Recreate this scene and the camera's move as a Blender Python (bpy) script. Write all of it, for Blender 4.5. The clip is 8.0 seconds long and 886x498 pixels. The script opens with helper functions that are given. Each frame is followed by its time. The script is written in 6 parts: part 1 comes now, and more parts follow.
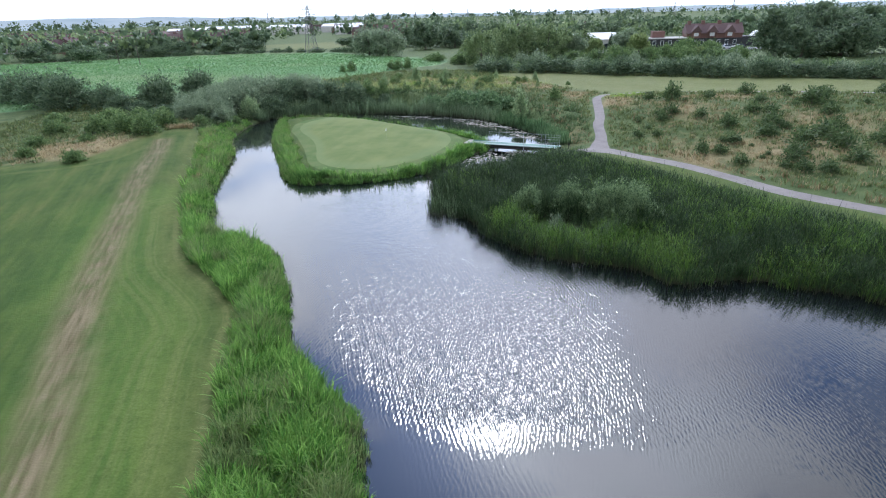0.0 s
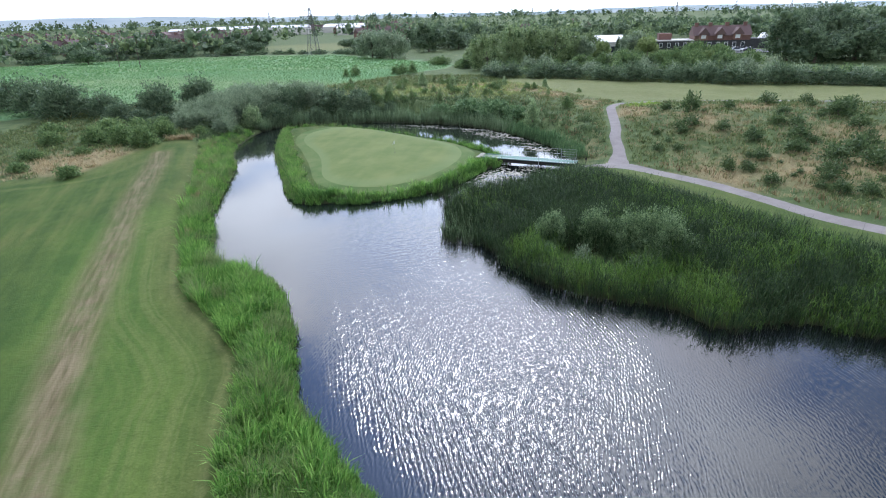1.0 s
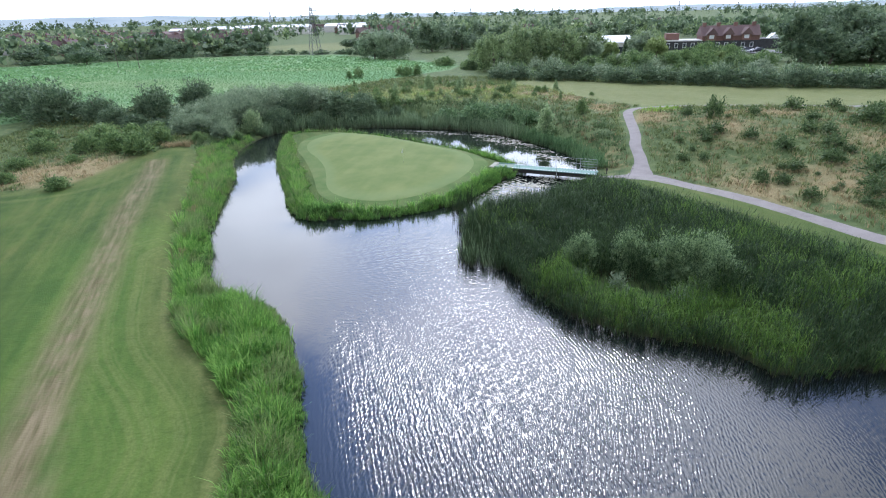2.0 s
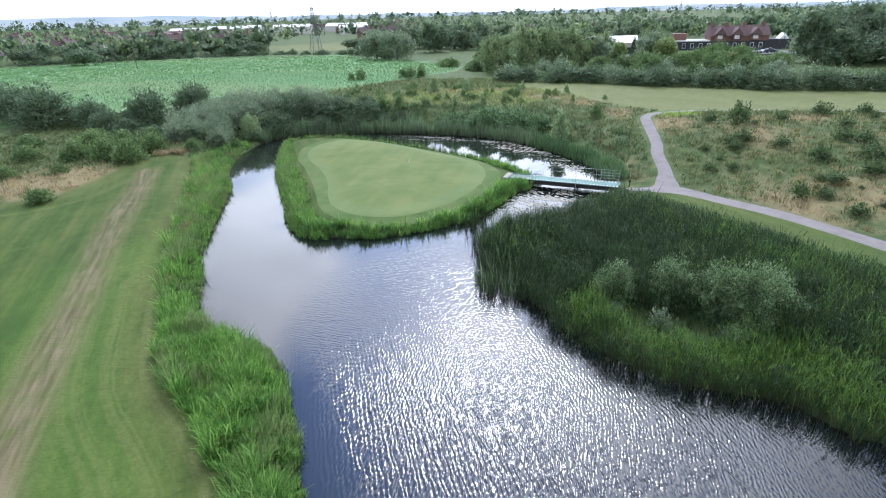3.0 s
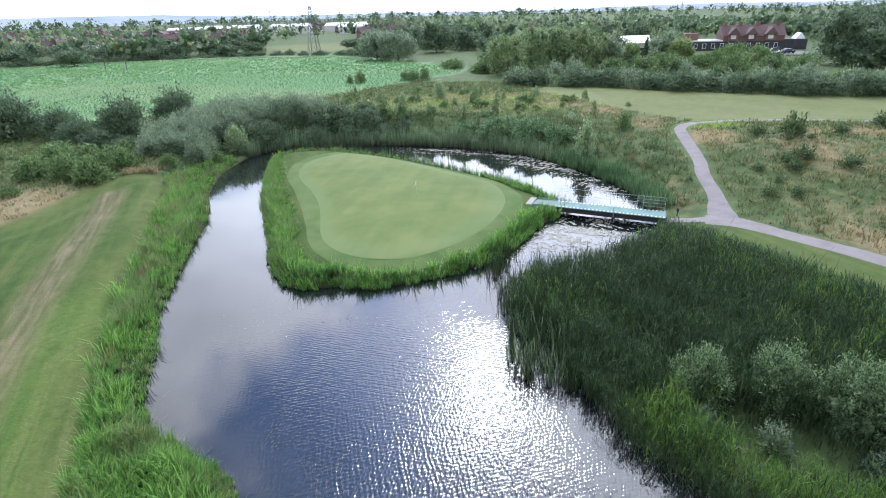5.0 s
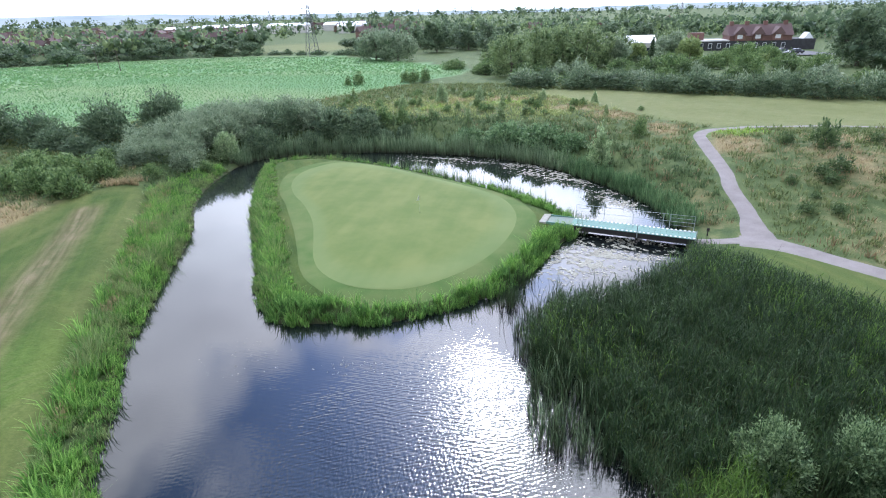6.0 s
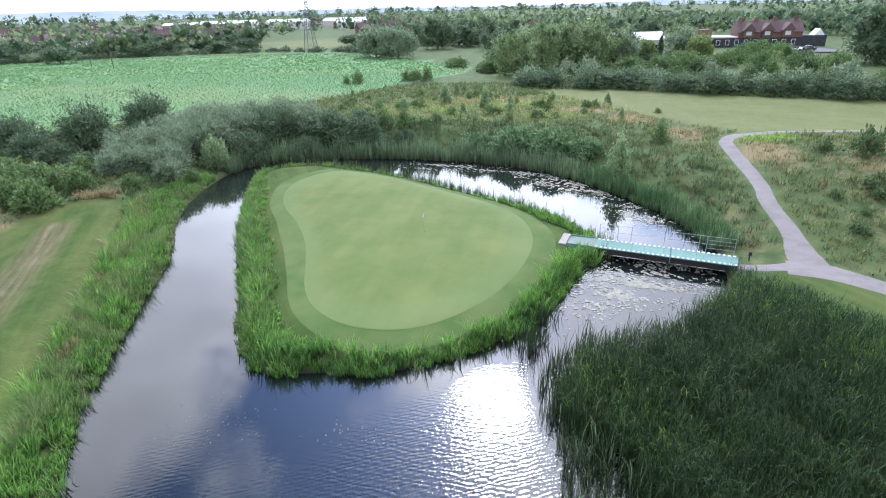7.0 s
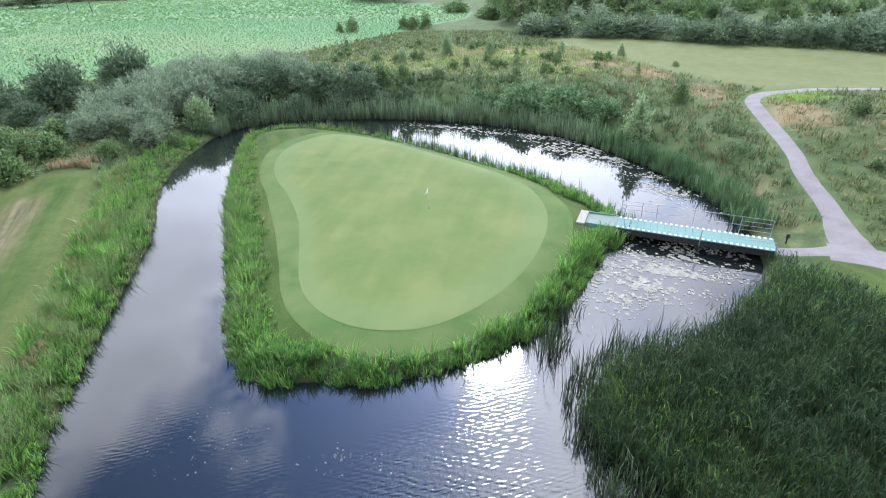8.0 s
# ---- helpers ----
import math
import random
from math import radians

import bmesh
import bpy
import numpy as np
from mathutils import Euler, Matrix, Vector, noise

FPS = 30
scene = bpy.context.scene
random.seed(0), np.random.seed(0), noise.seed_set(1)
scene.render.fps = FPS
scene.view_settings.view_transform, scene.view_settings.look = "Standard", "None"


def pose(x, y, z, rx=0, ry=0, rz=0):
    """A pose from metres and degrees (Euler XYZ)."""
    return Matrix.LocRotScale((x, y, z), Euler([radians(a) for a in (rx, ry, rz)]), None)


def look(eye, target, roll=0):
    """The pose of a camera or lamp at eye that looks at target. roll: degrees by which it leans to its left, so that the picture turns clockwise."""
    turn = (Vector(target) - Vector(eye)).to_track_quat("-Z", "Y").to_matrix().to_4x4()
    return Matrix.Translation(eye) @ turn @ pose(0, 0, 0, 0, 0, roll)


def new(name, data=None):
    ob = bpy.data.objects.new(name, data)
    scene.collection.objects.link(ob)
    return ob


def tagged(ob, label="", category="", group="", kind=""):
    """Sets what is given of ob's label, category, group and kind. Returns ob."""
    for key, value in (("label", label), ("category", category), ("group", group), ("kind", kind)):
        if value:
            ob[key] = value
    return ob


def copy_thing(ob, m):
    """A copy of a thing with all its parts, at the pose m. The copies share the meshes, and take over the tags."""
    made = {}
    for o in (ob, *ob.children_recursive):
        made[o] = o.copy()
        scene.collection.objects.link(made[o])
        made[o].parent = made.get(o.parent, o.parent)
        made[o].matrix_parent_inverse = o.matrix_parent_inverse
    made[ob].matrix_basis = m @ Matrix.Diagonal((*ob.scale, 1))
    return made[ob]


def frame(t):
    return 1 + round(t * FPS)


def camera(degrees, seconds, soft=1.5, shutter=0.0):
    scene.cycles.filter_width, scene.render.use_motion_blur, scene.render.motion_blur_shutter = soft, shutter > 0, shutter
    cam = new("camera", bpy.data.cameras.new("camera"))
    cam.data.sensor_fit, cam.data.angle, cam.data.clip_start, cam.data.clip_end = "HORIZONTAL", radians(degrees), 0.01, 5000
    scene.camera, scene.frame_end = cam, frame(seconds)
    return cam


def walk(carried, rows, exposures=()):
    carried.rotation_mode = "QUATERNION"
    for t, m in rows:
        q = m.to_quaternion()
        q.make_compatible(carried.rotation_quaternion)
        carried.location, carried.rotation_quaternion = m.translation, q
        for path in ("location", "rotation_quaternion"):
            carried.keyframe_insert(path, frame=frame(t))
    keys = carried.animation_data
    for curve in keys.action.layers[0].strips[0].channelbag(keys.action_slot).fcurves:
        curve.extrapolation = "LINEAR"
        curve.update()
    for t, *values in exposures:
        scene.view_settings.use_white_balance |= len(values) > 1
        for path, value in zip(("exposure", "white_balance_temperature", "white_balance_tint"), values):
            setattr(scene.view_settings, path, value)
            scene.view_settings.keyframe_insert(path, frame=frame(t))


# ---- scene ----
cam = camera(79.4, 8.0, 1.1)
PATH = [
    (0, (6.219, -1.885, 13.809), (6.024, -0.064, 13.006), -1.8),
    (0.5, (5.589, -0.401, 14.36), (5.392, 1.42, 13.557), -1.8),
    (1, (4.935, 1.159, 14.668), (4.736, 2.979, 13.864), -1.8),
    (1.5, (4.238, 2.813, 14.794), (4.038, 4.632, 13.989), -1.8),
    (3, (2.309, 8.325, 14.925), (2.104, 10.144, 14.118), -1.8),
    (3.5, (1.805, 10.3, 14.91), (1.6, 12.119, 14.104), -1.8),
    (4, (1.3, 12.277, 14.885), (1.096, 14.095, 14.077), -1.8),
    (4.5, (0.877, 14.239, 14.833), (0.672, 16.057, 14.025), -1.8),
    (6, (-0.363, 20.321, 14.844), (-0.565, 22.138, 14.033), -1.8),
    (6.5, (-0.852, 22.467, 14.826), (-1.054, 24.284, 14.014), -1.8),
    (7, (-1.302, 24.729, 14.857), (-1.504, 26.541, 14.034), -1.8),
    (7.5, (-1.744, 26.657, 14.998), (-1.942, 28.437, 14.108), -1.8),
    (8, (-2.205, 28.185, 15.273), (-2.393, 29.912, 14.281), -1.9),
]
walk(cam, [(t, look(eye, target, roll)) for t, eye, target, roll in PATH],
     [(0, -0.22, 5950, 11), (2, -0.04, 5950, 11), (4, 0.09, 5950, 12), (6, 0.20, 5950, 13), (7, 0.25, 5950, 13), (7.5, 0.24, 5950, 13), (8, 0.42, 5950, 13)])

# ---- sky, sun and exposure ----
SUN_UP, SUN_TURN = radians(40.8), radians(-0.3)
SUN_WAY = Vector((math.sin(SUN_TURN) * math.cos(SUN_UP), math.cos(SUN_TURN) * math.cos(SUN_UP), math.sin(SUN_UP)))


def nodes_of(tree):
    tree.nodes.clear()

    def add(kind, inputs=None, **props):
        n = tree.nodes.new(kind)
        for k, v in props.items():
            setattr(n, k, v)
        for k, v in (inputs or {}).items():
            if isinstance(v, bpy.types.NodeSocket):
                tree.links.new(v, n.inputs[k])
            else:
                n.inputs[k].default_value = v
        return n
    return add


def ramp(add, fac, stops, interpolation="LINEAR"):
    n = add("ShaderNodeValToRGB", {"Fac": fac})
    n.color_ramp.interpolation = interpolation
    while len(n.color_ramp.elements) < len(stops):
        n.color_ramp.elements.new(0.5)
    for e, (p, c) in zip(n.color_ramp.elements, stops):
        e.position = p
        e.color = (*c, 1) if isinstance(c, tuple) else (c, c, c, 1)
    return n.outputs["Color"]


def mix(add, fac, a, b, blend="MIX"):
    n = add("ShaderNodeMix", data_type="RGBA", blend_type=blend)
    for key, v in (("Factor_Float", fac), ("A_Color", a), ("B_Color", b)):
        sock = next(s for s in n.inputs if s.identifier == key)
        if isinstance(v, bpy.types.NodeSocket):
            n.id_data.links.new(v, sock)
        elif isinstance(v, tuple):
            sock.default_value = (*v, 1)
        else:
            sock.default_value = v
    return next(s for s in n.outputs if s.identifier == "Result_Color")


def calc(add, op, a, b=0.0, clamp=False):
    n = add("ShaderNodeMath", operation=op, use_clamp=clamp)
    for k, v in ((0, a), (1, b)):
        if isinstance(v, bpy.types.NodeSocket):
            n.id_data.links.new(v, n.inputs[k])
        else:
            n.inputs[k].default_value = v
    return n.outputs[0]


CLOUDS = 10.5
world = bpy.data.worlds.new("sky")
scene.world = world
world.use_nodes = True
add = nodes_of(world.node_tree)
coord = add("ShaderNodeTexCoord").outputs["Generated"]
sky = add("ShaderNodeTexSky", sky_type="NISHITA", sun_disc=False, sun_elevation=SUN_UP, sun_rotation=SUN_TURN, air_density=1.2, dust_density=0.6)
sky_light = mix(add, 1.0, sky.outputs[0], (0.066, 0.083, 0.125), "MULTIPLY")
parts = add("ShaderNodeSeparateXYZ", {0: coord})
up = calc(add, "MAXIMUM", parts.outputs[2], 0.0)
reach = calc(add, "ADD", up, 0.12)
flat = add("ShaderNodeCombineXYZ", {0: calc(add, "DIVIDE", parts.outputs[0], reach), 1: calc(add, "DIVIDE", parts.outputs[1], reach), 2: 0.0})
cloud = add("ShaderNodeTexNoise", {"Vector": flat.outputs[0], "W": CLOUDS, "Scale": 1.5, "Detail": 10.0, "Roughness": 0.56, "Distortion": 0.35}, noise_dimensions="4D")
thicker = calc(add, "MULTIPLY", ramp(add, up, [(0.34, 1.0), (0.62, 0.0)]), 0.05)
cloud_mask = ramp(add, calc(add, "ADD", cloud.outputs["Fac"], thicker), [(0.455, 0.0), (0.56, 1.0)])
cloud_tone = add("ShaderNodeTexNoise", {"Vector": flat.outputs[0], "W": 31.0, "Scale": 0.9, "Detail": 7.0, "Roughness": 0.58}, noise_dimensions="4D")
cloud_light = ramp(add, cloud_tone.outputs["Fac"], [(0.36, (0.92, 0.90, 1.00)), (0.58, (1.86, 1.88, 2.00))])
veiled = mix(add, cloud_mask, sky_light, cloud_light)
low = ramp(add, up, [(0.0, 1.0), (0.16, 0.62), (0.36, 0.45), (0.52, 0.0)])
veiled = mix(add, low, veiled, (1.35, 1.45, 1.60))
toward = add("ShaderNodeVectorMath", {0: coord, 1: tuple(SUN_WAY)}, operation="DOT_PRODUCT").outputs["Value"]
toward = calc(add, "MAXIMUM", toward, 0.0)
aureole = calc(add, "ADD", calc(add, "MULTIPLY", calc(add, "POWER", toward, 220.0), 6.0), calc(add, "POWER", toward, 40.0))
bright = calc(add, "ADD", 1.0, calc(add, "MULTIPLY", calc(add, "POWER", toward, 7.0), 3.7))
veiled = mix(add, 1.0, veiled, add("ShaderNodeCombineXYZ", {0: bright, 1: bright, 2: bright}).outputs[0], "MULTIPLY")
glow = add("ShaderNodeCombineXYZ", {0: calc(add, "MULTIPLY", aureole, 0.5), 1: calc(add, "MULTIPLY", aureole, 0.5), 2: calc(add, "MULTIPLY", aureole, 0.49)})
veiled = mix(add, 1.0, veiled, glow.outputs[0], "ADD")
add("ShaderNodeOutputWorld", {"Surface": add("ShaderNodeBackground", {"Color": veiled, "Strength": 1.0}).outputs[0]})

sun = new("sun", bpy.data.lights.new("sun", "SUN"))
sun.data.energy, sun.data.angle, sun.data.color = 1.0, radians(6.8), (1.0, 0.97, 0.92)
sun.matrix_world = look(SUN_WAY * 50, (0, 0, 0))


# ---- materials ----
def material(name):
    m = bpy.data.materials.new(name)
    m.use_nodes = True
    return m, nodes_of(m.node_tree)


def place(add, scale=(1, 1, 1), turn=0.0):
    p = add("ShaderNodeNewGeometry").outputs["Position"]
    if turn:
        p = add("ShaderNodeMapping", {"Vector": p, "Rotation": (0, 0, turn)}).outputs[0]
    return add("ShaderNodeMapping", {"Vector": p, "Scale": scale}).outputs[0]


def plain(name, a, b, rough=0.7, scale=4.0, metal=0.0, bump=0.15, random_mix=0.0):
    """A surface that varies between two colours, with fine relief."""
    m, add = material(name)
    p = add("ShaderNodeTexCoord").outputs["Object"]
    n = add("ShaderNodeTexNoise", {"Vector": p, "Scale": scale, "Detail": 6.0, "Roughness": 0.6})
    f = add("ShaderNodeTexNoise", {"Vector": p, "Scale": scale * 9, "Detail": 3.0})
    fac = calc(add, "ADD", calc(add, "MULTIPLY", n.outputs["Fac"], 0.7), calc(add, "MULTIPLY", f.outputs["Fac"], 0.3))
    if random_mix:
        r = add("ShaderNodeObjectInfo").outputs["Random"]
        fac = calc(add, "ADD", calc(add, "MULTIPLY", fac, 1 - random_mix), calc(add, "MULTIPLY", r, random_mix))
    c = ramp(add, fac, [(0.3, a), (0.7, b)])
    bp = add("ShaderNodeBump", {"Height": f.outputs["Fac"], "Strength": bump, "Distance": 0.05})
    s = add("ShaderNodeBsdfPrincipled", {"Base Color": c, "Roughness": rough, "Metallic": metal, "Normal": bp.outputs[0]})
    add("ShaderNodeOutputMaterial", {"Surface": s.outputs[0]})
    return m


def leaf(name, a, b, through_light=0.35, patch=0.25, base=None, gloss=0.25):
    """Leaves or blades: each its own tone, larger patches, light that shines through; base: the colour near the root."""
    m, add = material(name)
    geo = add("ShaderNodeNewGeometry")
    big = add("ShaderNodeTexNoise", {"Vector": geo.outputs["Position"], "Scale": patch, "Detail": 3.0})
    mid = add("ShaderNodeTexNoise", {"Vector": geo.outputs["Position"], "Scale": patch * 7, "Detail": 2.0})
    tone = calc(add, "ADD", calc(add, "MULTIPLY", big.outputs["Fac"], 0.5), calc(add, "MULTIPLY", mid.outputs["Fac"], 0.5))
    r = calc(add, "ADD", calc(add, "MULTIPLY", geo.outputs["Random Per Island"], 0.45), calc(add, "MULTIPLY", tone, 0.6))
    c = ramp(add, r, [(0.28, a), (0.74, b)])
    if base:
        along = add("ShaderNodeAttribute", attribute_name="along").outputs["Fac"]
        c = mix(add, ramp(add, along, [(0.0, 0.0), (0.45, 1.0)]), base, c)
    s = add("ShaderNodeBsdfPrincipled", {"Base Color": c, "Roughness": 0.55, "Specular IOR Level": gloss})
    t = add("ShaderNodeBsdfTranslucent", {"Color": c})
    both = add("ShaderNodeMixShader", {0: through_light, 1: s.outputs[0], 2: t.outputs[0]})
    add("ShaderNodeOutputMaterial", {"Surface": both.outputs[0]})
    return m


STROKE = math.atan2(0.89, -0.45)  # the way that the mower goes

m_ground, add = material("ground")
pos = place(add)
n_big = add("ShaderNodeTexNoise", {"Vector": pos, "Scale": 0.09, "Detail": 5.0, "Roughness": 0.6})
n_mid = add("ShaderNodeTexNoise", {"Vector": pos, "Scale": 0.7, "Detail": 6.0, "Roughness": 0.65})
n_fine = add("ShaderNodeTexNoise", {"Vector": pos, "Scale": 9.0, "Detail": 4.0, "Roughness": 0.7})
rough_a = ramp(add, n_mid.outputs["Fac"], [(0.3, (0.060, 0.098, 0.032)), (0.7, (0.135, 0.172, 0.062))])
straw = ramp(add, n_fine.outputs["Fac"], [(0.3, (0.190, 0.155, 0.072)), (0.7, (0.370, 0.300, 0.152))])
dry_attr = add("ShaderNodeAttribute", attribute_name="dry").outputs["Fac"]
dryness = calc(add, "ADD", calc(add, "MULTIPLY", n_big.outputs["Fac"], 0.6), calc(add, "MULTIPLY", n_mid.outputs["Fac"], 0.5))
dry_mask = ramp(add, calc(add, "ADD", dryness, calc(add, "MULTIPLY", dry_attr, 0.45)), [(0.65, 0.0), (0.88, 1.0)])
c = mix(add, dry_mask, rough_a, straw)
lush_f = calc(add, "MULTIPLY", add("ShaderNodeAttribute", attribute_name="lush").outputs["Fac"], ramp(add, n_mid.outputs["Fac"], [(0.25, 0.5), (0.6, 1.0)]))
c = mix(add, lush_f, c, (0.210, 0.330, 0.060))
along_mow = place(add, (0.8, 0.07, 1), math.pi / 2 - STROKE)
n_streak = add("ShaderNodeTexNoise", {"Vector": along_mow, "Scale": 0.9, "Detail": 4.0, "Roughness": 0.6})
n_streak2 = add("ShaderNodeTexNoise", {"Vector": along_mow, "Scale": 4.5, "Detail": 3.0})
mown_f = calc(add, "ADD", calc(add, "MULTIPLY", n_streak.outputs["Fac"], 0.50), calc(add, "ADD", calc(add, "MULTIPLY", n_streak2.outputs["Fac"], 0.12), calc(add, "MULTIPLY", n_big.outputs["Fac"], 0.5)))
mown = ramp(add, mown_f, [(0.44, (0.036, 0.078, 0.015)), (0.55, (0.070, 0.116, 0.023)), (0.67, (0.138, 0.156, 0.044))])
rim = calc(add, "MULTIPLY", add("ShaderNodeAttribute", attribute_name="rim").outputs["Fac"], ramp(add, n_mid.outputs["Fac"], [(0.3, 0.25), (0.65, 0.8)]))
mown = mix(add, rim, mown, (0.19, 0.192, 0.068))
swath_at = add("ShaderNodeAttribute", attribute_name="swath").outputs["Fac"]
swath_n = add("ShaderNodeTexNoise", {"W": calc(add, "ADD", calc(add, "MULTIPLY", swath_at, 1.9), calc(add, "MULTIPLY", n_mid.outputs["Fac"], 0.5)), "Scale": 1.0, "Detail": 2.0}, noise_dimensions="1D")
swath_f = calc(add, "MULTIPLY", ramp(add, swath_n.outputs["Fac"], [(0.46, 0.0), (0.62, 0.7)]), ramp(add, calc(add, "DIVIDE", swath_at, 10.0), [(0.0, 1.0), (0.65, 0.0)]))
strip = ramp(add, calc(add, "DIVIDE", swath_at, 10.0), [(0.05, 0.0), (0.30, 1.0), (0.62, 1.0), (0.95, 0.0)])
fresh = ramp(add, n_streak.outputs["Fac"], [(0.35, (0.068, 0.142, 0.022)), (0.65, (0.132, 0.200, 0.040))])
mown = mix(add, calc(add, "MULTIPLY", strip, 0.8), mown, fresh)
mown = mix(add, swath_f, mown, (0.225, 0.235, 0.085))
n_tuft = add("ShaderNodeTexNoise", {"Vector": pos, "Scale": 2.6, "Detail": 5.0, "Roughness": 0.7})
mown = mix(add, ramp(add, n_tuft.outputs["Fac"], [(0.45, 0.0), (0.68, 0.5)]), mown, (0.060, 0.096, 0.017))
mown = mix(add, ramp(add, n_fine.outputs["Fac"], [(0.38, 0.0), (0.72, 0.6)]), mown, (0.055, 0.092, 0.017))
mown = mix(add, ramp(add, n_mid.outputs["Fac"], [(0.45, 0.0), (0.75, 0.4)]), mown, (0.118, 0.170, 0.036))
c = mix(add, add("ShaderNodeAttribute", attribute_name="mown").outputs["Fac"], c, mown)
pale = ramp(add, n_mid.outputs["Fac"], [(0.3, (0.145, 0.172, 0.055)), (0.7, (0.195, 0.205, 0.080))])
c = mix(add, add("ShaderNodeAttribute", attribute_name="pale").outputs["Fac"], c, pale)
worn = ramp(add, n_streak2.outputs["Fac"], [(0.35, (0.130, 0.112, 0.052)), (0.65, (0.245, 0.198, 0.112))])
worn_n = calc(add, "ADD", calc(add, "MULTIPLY", n_streak.outputs["Fac"], 0.5), calc(add, "MULTIPLY", n_mid.outputs["Fac"], 0.5))
worn_f = calc(add, "MULTIPLY", add("ShaderNodeAttribute", attribute_name="track").outputs["Fac"], ramp(add, worn_n, [(0.34, 0.25), (0.56, 1.0)]))
c = mix(add, worn_f, c, worn)
rows_way = place(add, (1, 1, 1), 0.5)
crop_n = add("ShaderNodeTexNoise", {"Vector": rows_way, "Scale": 1.4, "Detail": 4.0, "Roughness": 0.7})
# broad pale patches: sun breaking through cloud, put into the crop colour
crop_sun_patch = add("ShaderNodeTexNoise", {"Vector": place(add, (0.012, 0.03, 1), 0.1), "Scale": 1.0, "Detail": 3.0})
crop = ramp(add, crop_n.outputs["Fac"], [(0.3, (0.115, 0.230, 0.092)), (0.65, (0.190, 0.345, 0.145))])
crop = mix(add, ramp(add, crop_sun_patch.outputs["Fac"], [(0.42, 0.0), (0.66, 0.6)]), crop, (0.26, 0.31, 0.14))
c = mix(add, add("ShaderNodeAttribute", attribute_name="crop").outputs["Fac"], c, crop)
c = mix(add, add("ShaderNodeAttribute", attribute_name="mud").outputs["Fac"], c, (0.035, 0.028, 0.018))
bp = add("ShaderNodeBump", {"Height": calc(add, "ADD", n_fine.outputs["Fac"], n_mid.outputs["Fac"]), "Strength": 0.5, "Distance": 0.12})
s = add("ShaderNodeBsdfPrincipled", {"Base Color": c, "Roughness": 0.9, "Specular IOR Level": 0.15, "Normal": bp.outputs[0]})
add("ShaderNodeOutputMaterial", {"Surface": s.outputs[0]})

m_green, add = material("close_turf")
pos = place(add)
n1 = add("ShaderNodeTexNoise", {"Vector": pos, "Scale": 0.28, "Detail": 4.0, "Roughness": 0.55})
n2 = add("ShaderNodeTexNoise", {"Vector": pos, "Scale": 30.0, "Detail": 2.0})
n3 = add("ShaderNodeTexNoise", {"Vector": place(add, (1.0, 0.12, 1), 0.12), "Scale": 0.9, "Detail": 2.0})
f = calc(add, "ADD", calc(add, "MULTIPLY", n1.outputs["Fac"], 0.65), calc(add, "ADD", calc(add, "MULTIPLY", n2.outputs["Fac"], 0.12), calc(add, "MULTIPLY", n3.outputs["Fac"], 0.25)))
c = ramp(add, f, [(0.40, (0.122, 0.172, 0.045)), (0.62, (0.180, 0.215, 0.066))])
edge = add("ShaderNodeAttribute", attribute_name="edge").outputs["Fac"]
c = mix(add, calc(add, "MULTIPLY", edge, 0.45), c, (0.165, 0.225, 0.085))
bp = add("ShaderNodeBump", {"Height": n2.outputs["Fac"], "Strength": 0.12, "Distance": 0.01})
s = add("ShaderNodeBsdfPrincipled", {"Base Color": c, "Roughness": 0.85, "Specular IOR Level": 0.15, "Normal": bp.outputs[0]})
add("ShaderNodeOutputMaterial", {"Surface": s.outputs[0]})

m_collar, add = material("collar_turf")
pos = place(add)
n1 = add("ShaderNodeTexNoise", {"Vector": pos, "Scale": 0.5, "Detail": 5.0})
n2 = add("ShaderNodeTexNoise", {"Vector": pos, "Scale": 18.0, "Detail": 3.0})
f = calc(add, "ADD", calc(add, "MULTIPLY", n1.outputs["Fac"], 0.75), calc(add, "MULTIPLY", n2.outputs["Fac"], 0.25))
c = ramp(add, f, [(0.35, (0.080, 0.145, 0.034)), (0.68, (0.155, 0.19, 0.064))])
bp = add("ShaderNodeBump", {"Height": n2.outputs["Fac"], "Strength": 0.3, "Distance": 0.03})
s = add("ShaderNodeBsdfPrincipled", {"Base Color": c, "Roughness": 0.9, "Specular IOR Level": 0.15, "Normal": bp.outputs[0]})
add("ShaderNodeOutputMaterial", {"Surface": s.outputs[0]})

m_path, add = material("cart_path")
pos = place(add)
n1 = add("ShaderNodeTexNoise", {"Vector": pos, "Scale": 0.8, "Detail": 6.0, "Roughness": 0.6})
n2 = add("ShaderNodeTexNoise", {"Vector": pos, "Scale": 40.0, "Detail": 3.0})
f = calc(add, "ADD", calc(add, "MULTIPLY", n1.outputs["Fac"], 0.6), calc(add, "MULTIPLY", n2.outputs["Fac"], 0.4))
c = ramp(add, f, [(0.35, (0.19, 0.166, 0.150)), (0.65, (0.285, 0.252, 0.232))])
bp = add("ShaderNodeBump", {"Height": n2.outputs["Fac"], "Strength": 0.35, "Distance": 0.01})
s = add("ShaderNodeBsdfPrincipled", {"Base Color": c, "Roughness": 0.88, "Normal": bp.outputs[0]})
add("ShaderNodeOutputMaterial", {"Surface": s.outputs[0]})

m_water, add = material("pond_water")
wind = add("ShaderNodeTexNoise", {"Vector": place(add, (0.055, 0.05, 1)), "Scale": 1.0, "Detail": 3.0})


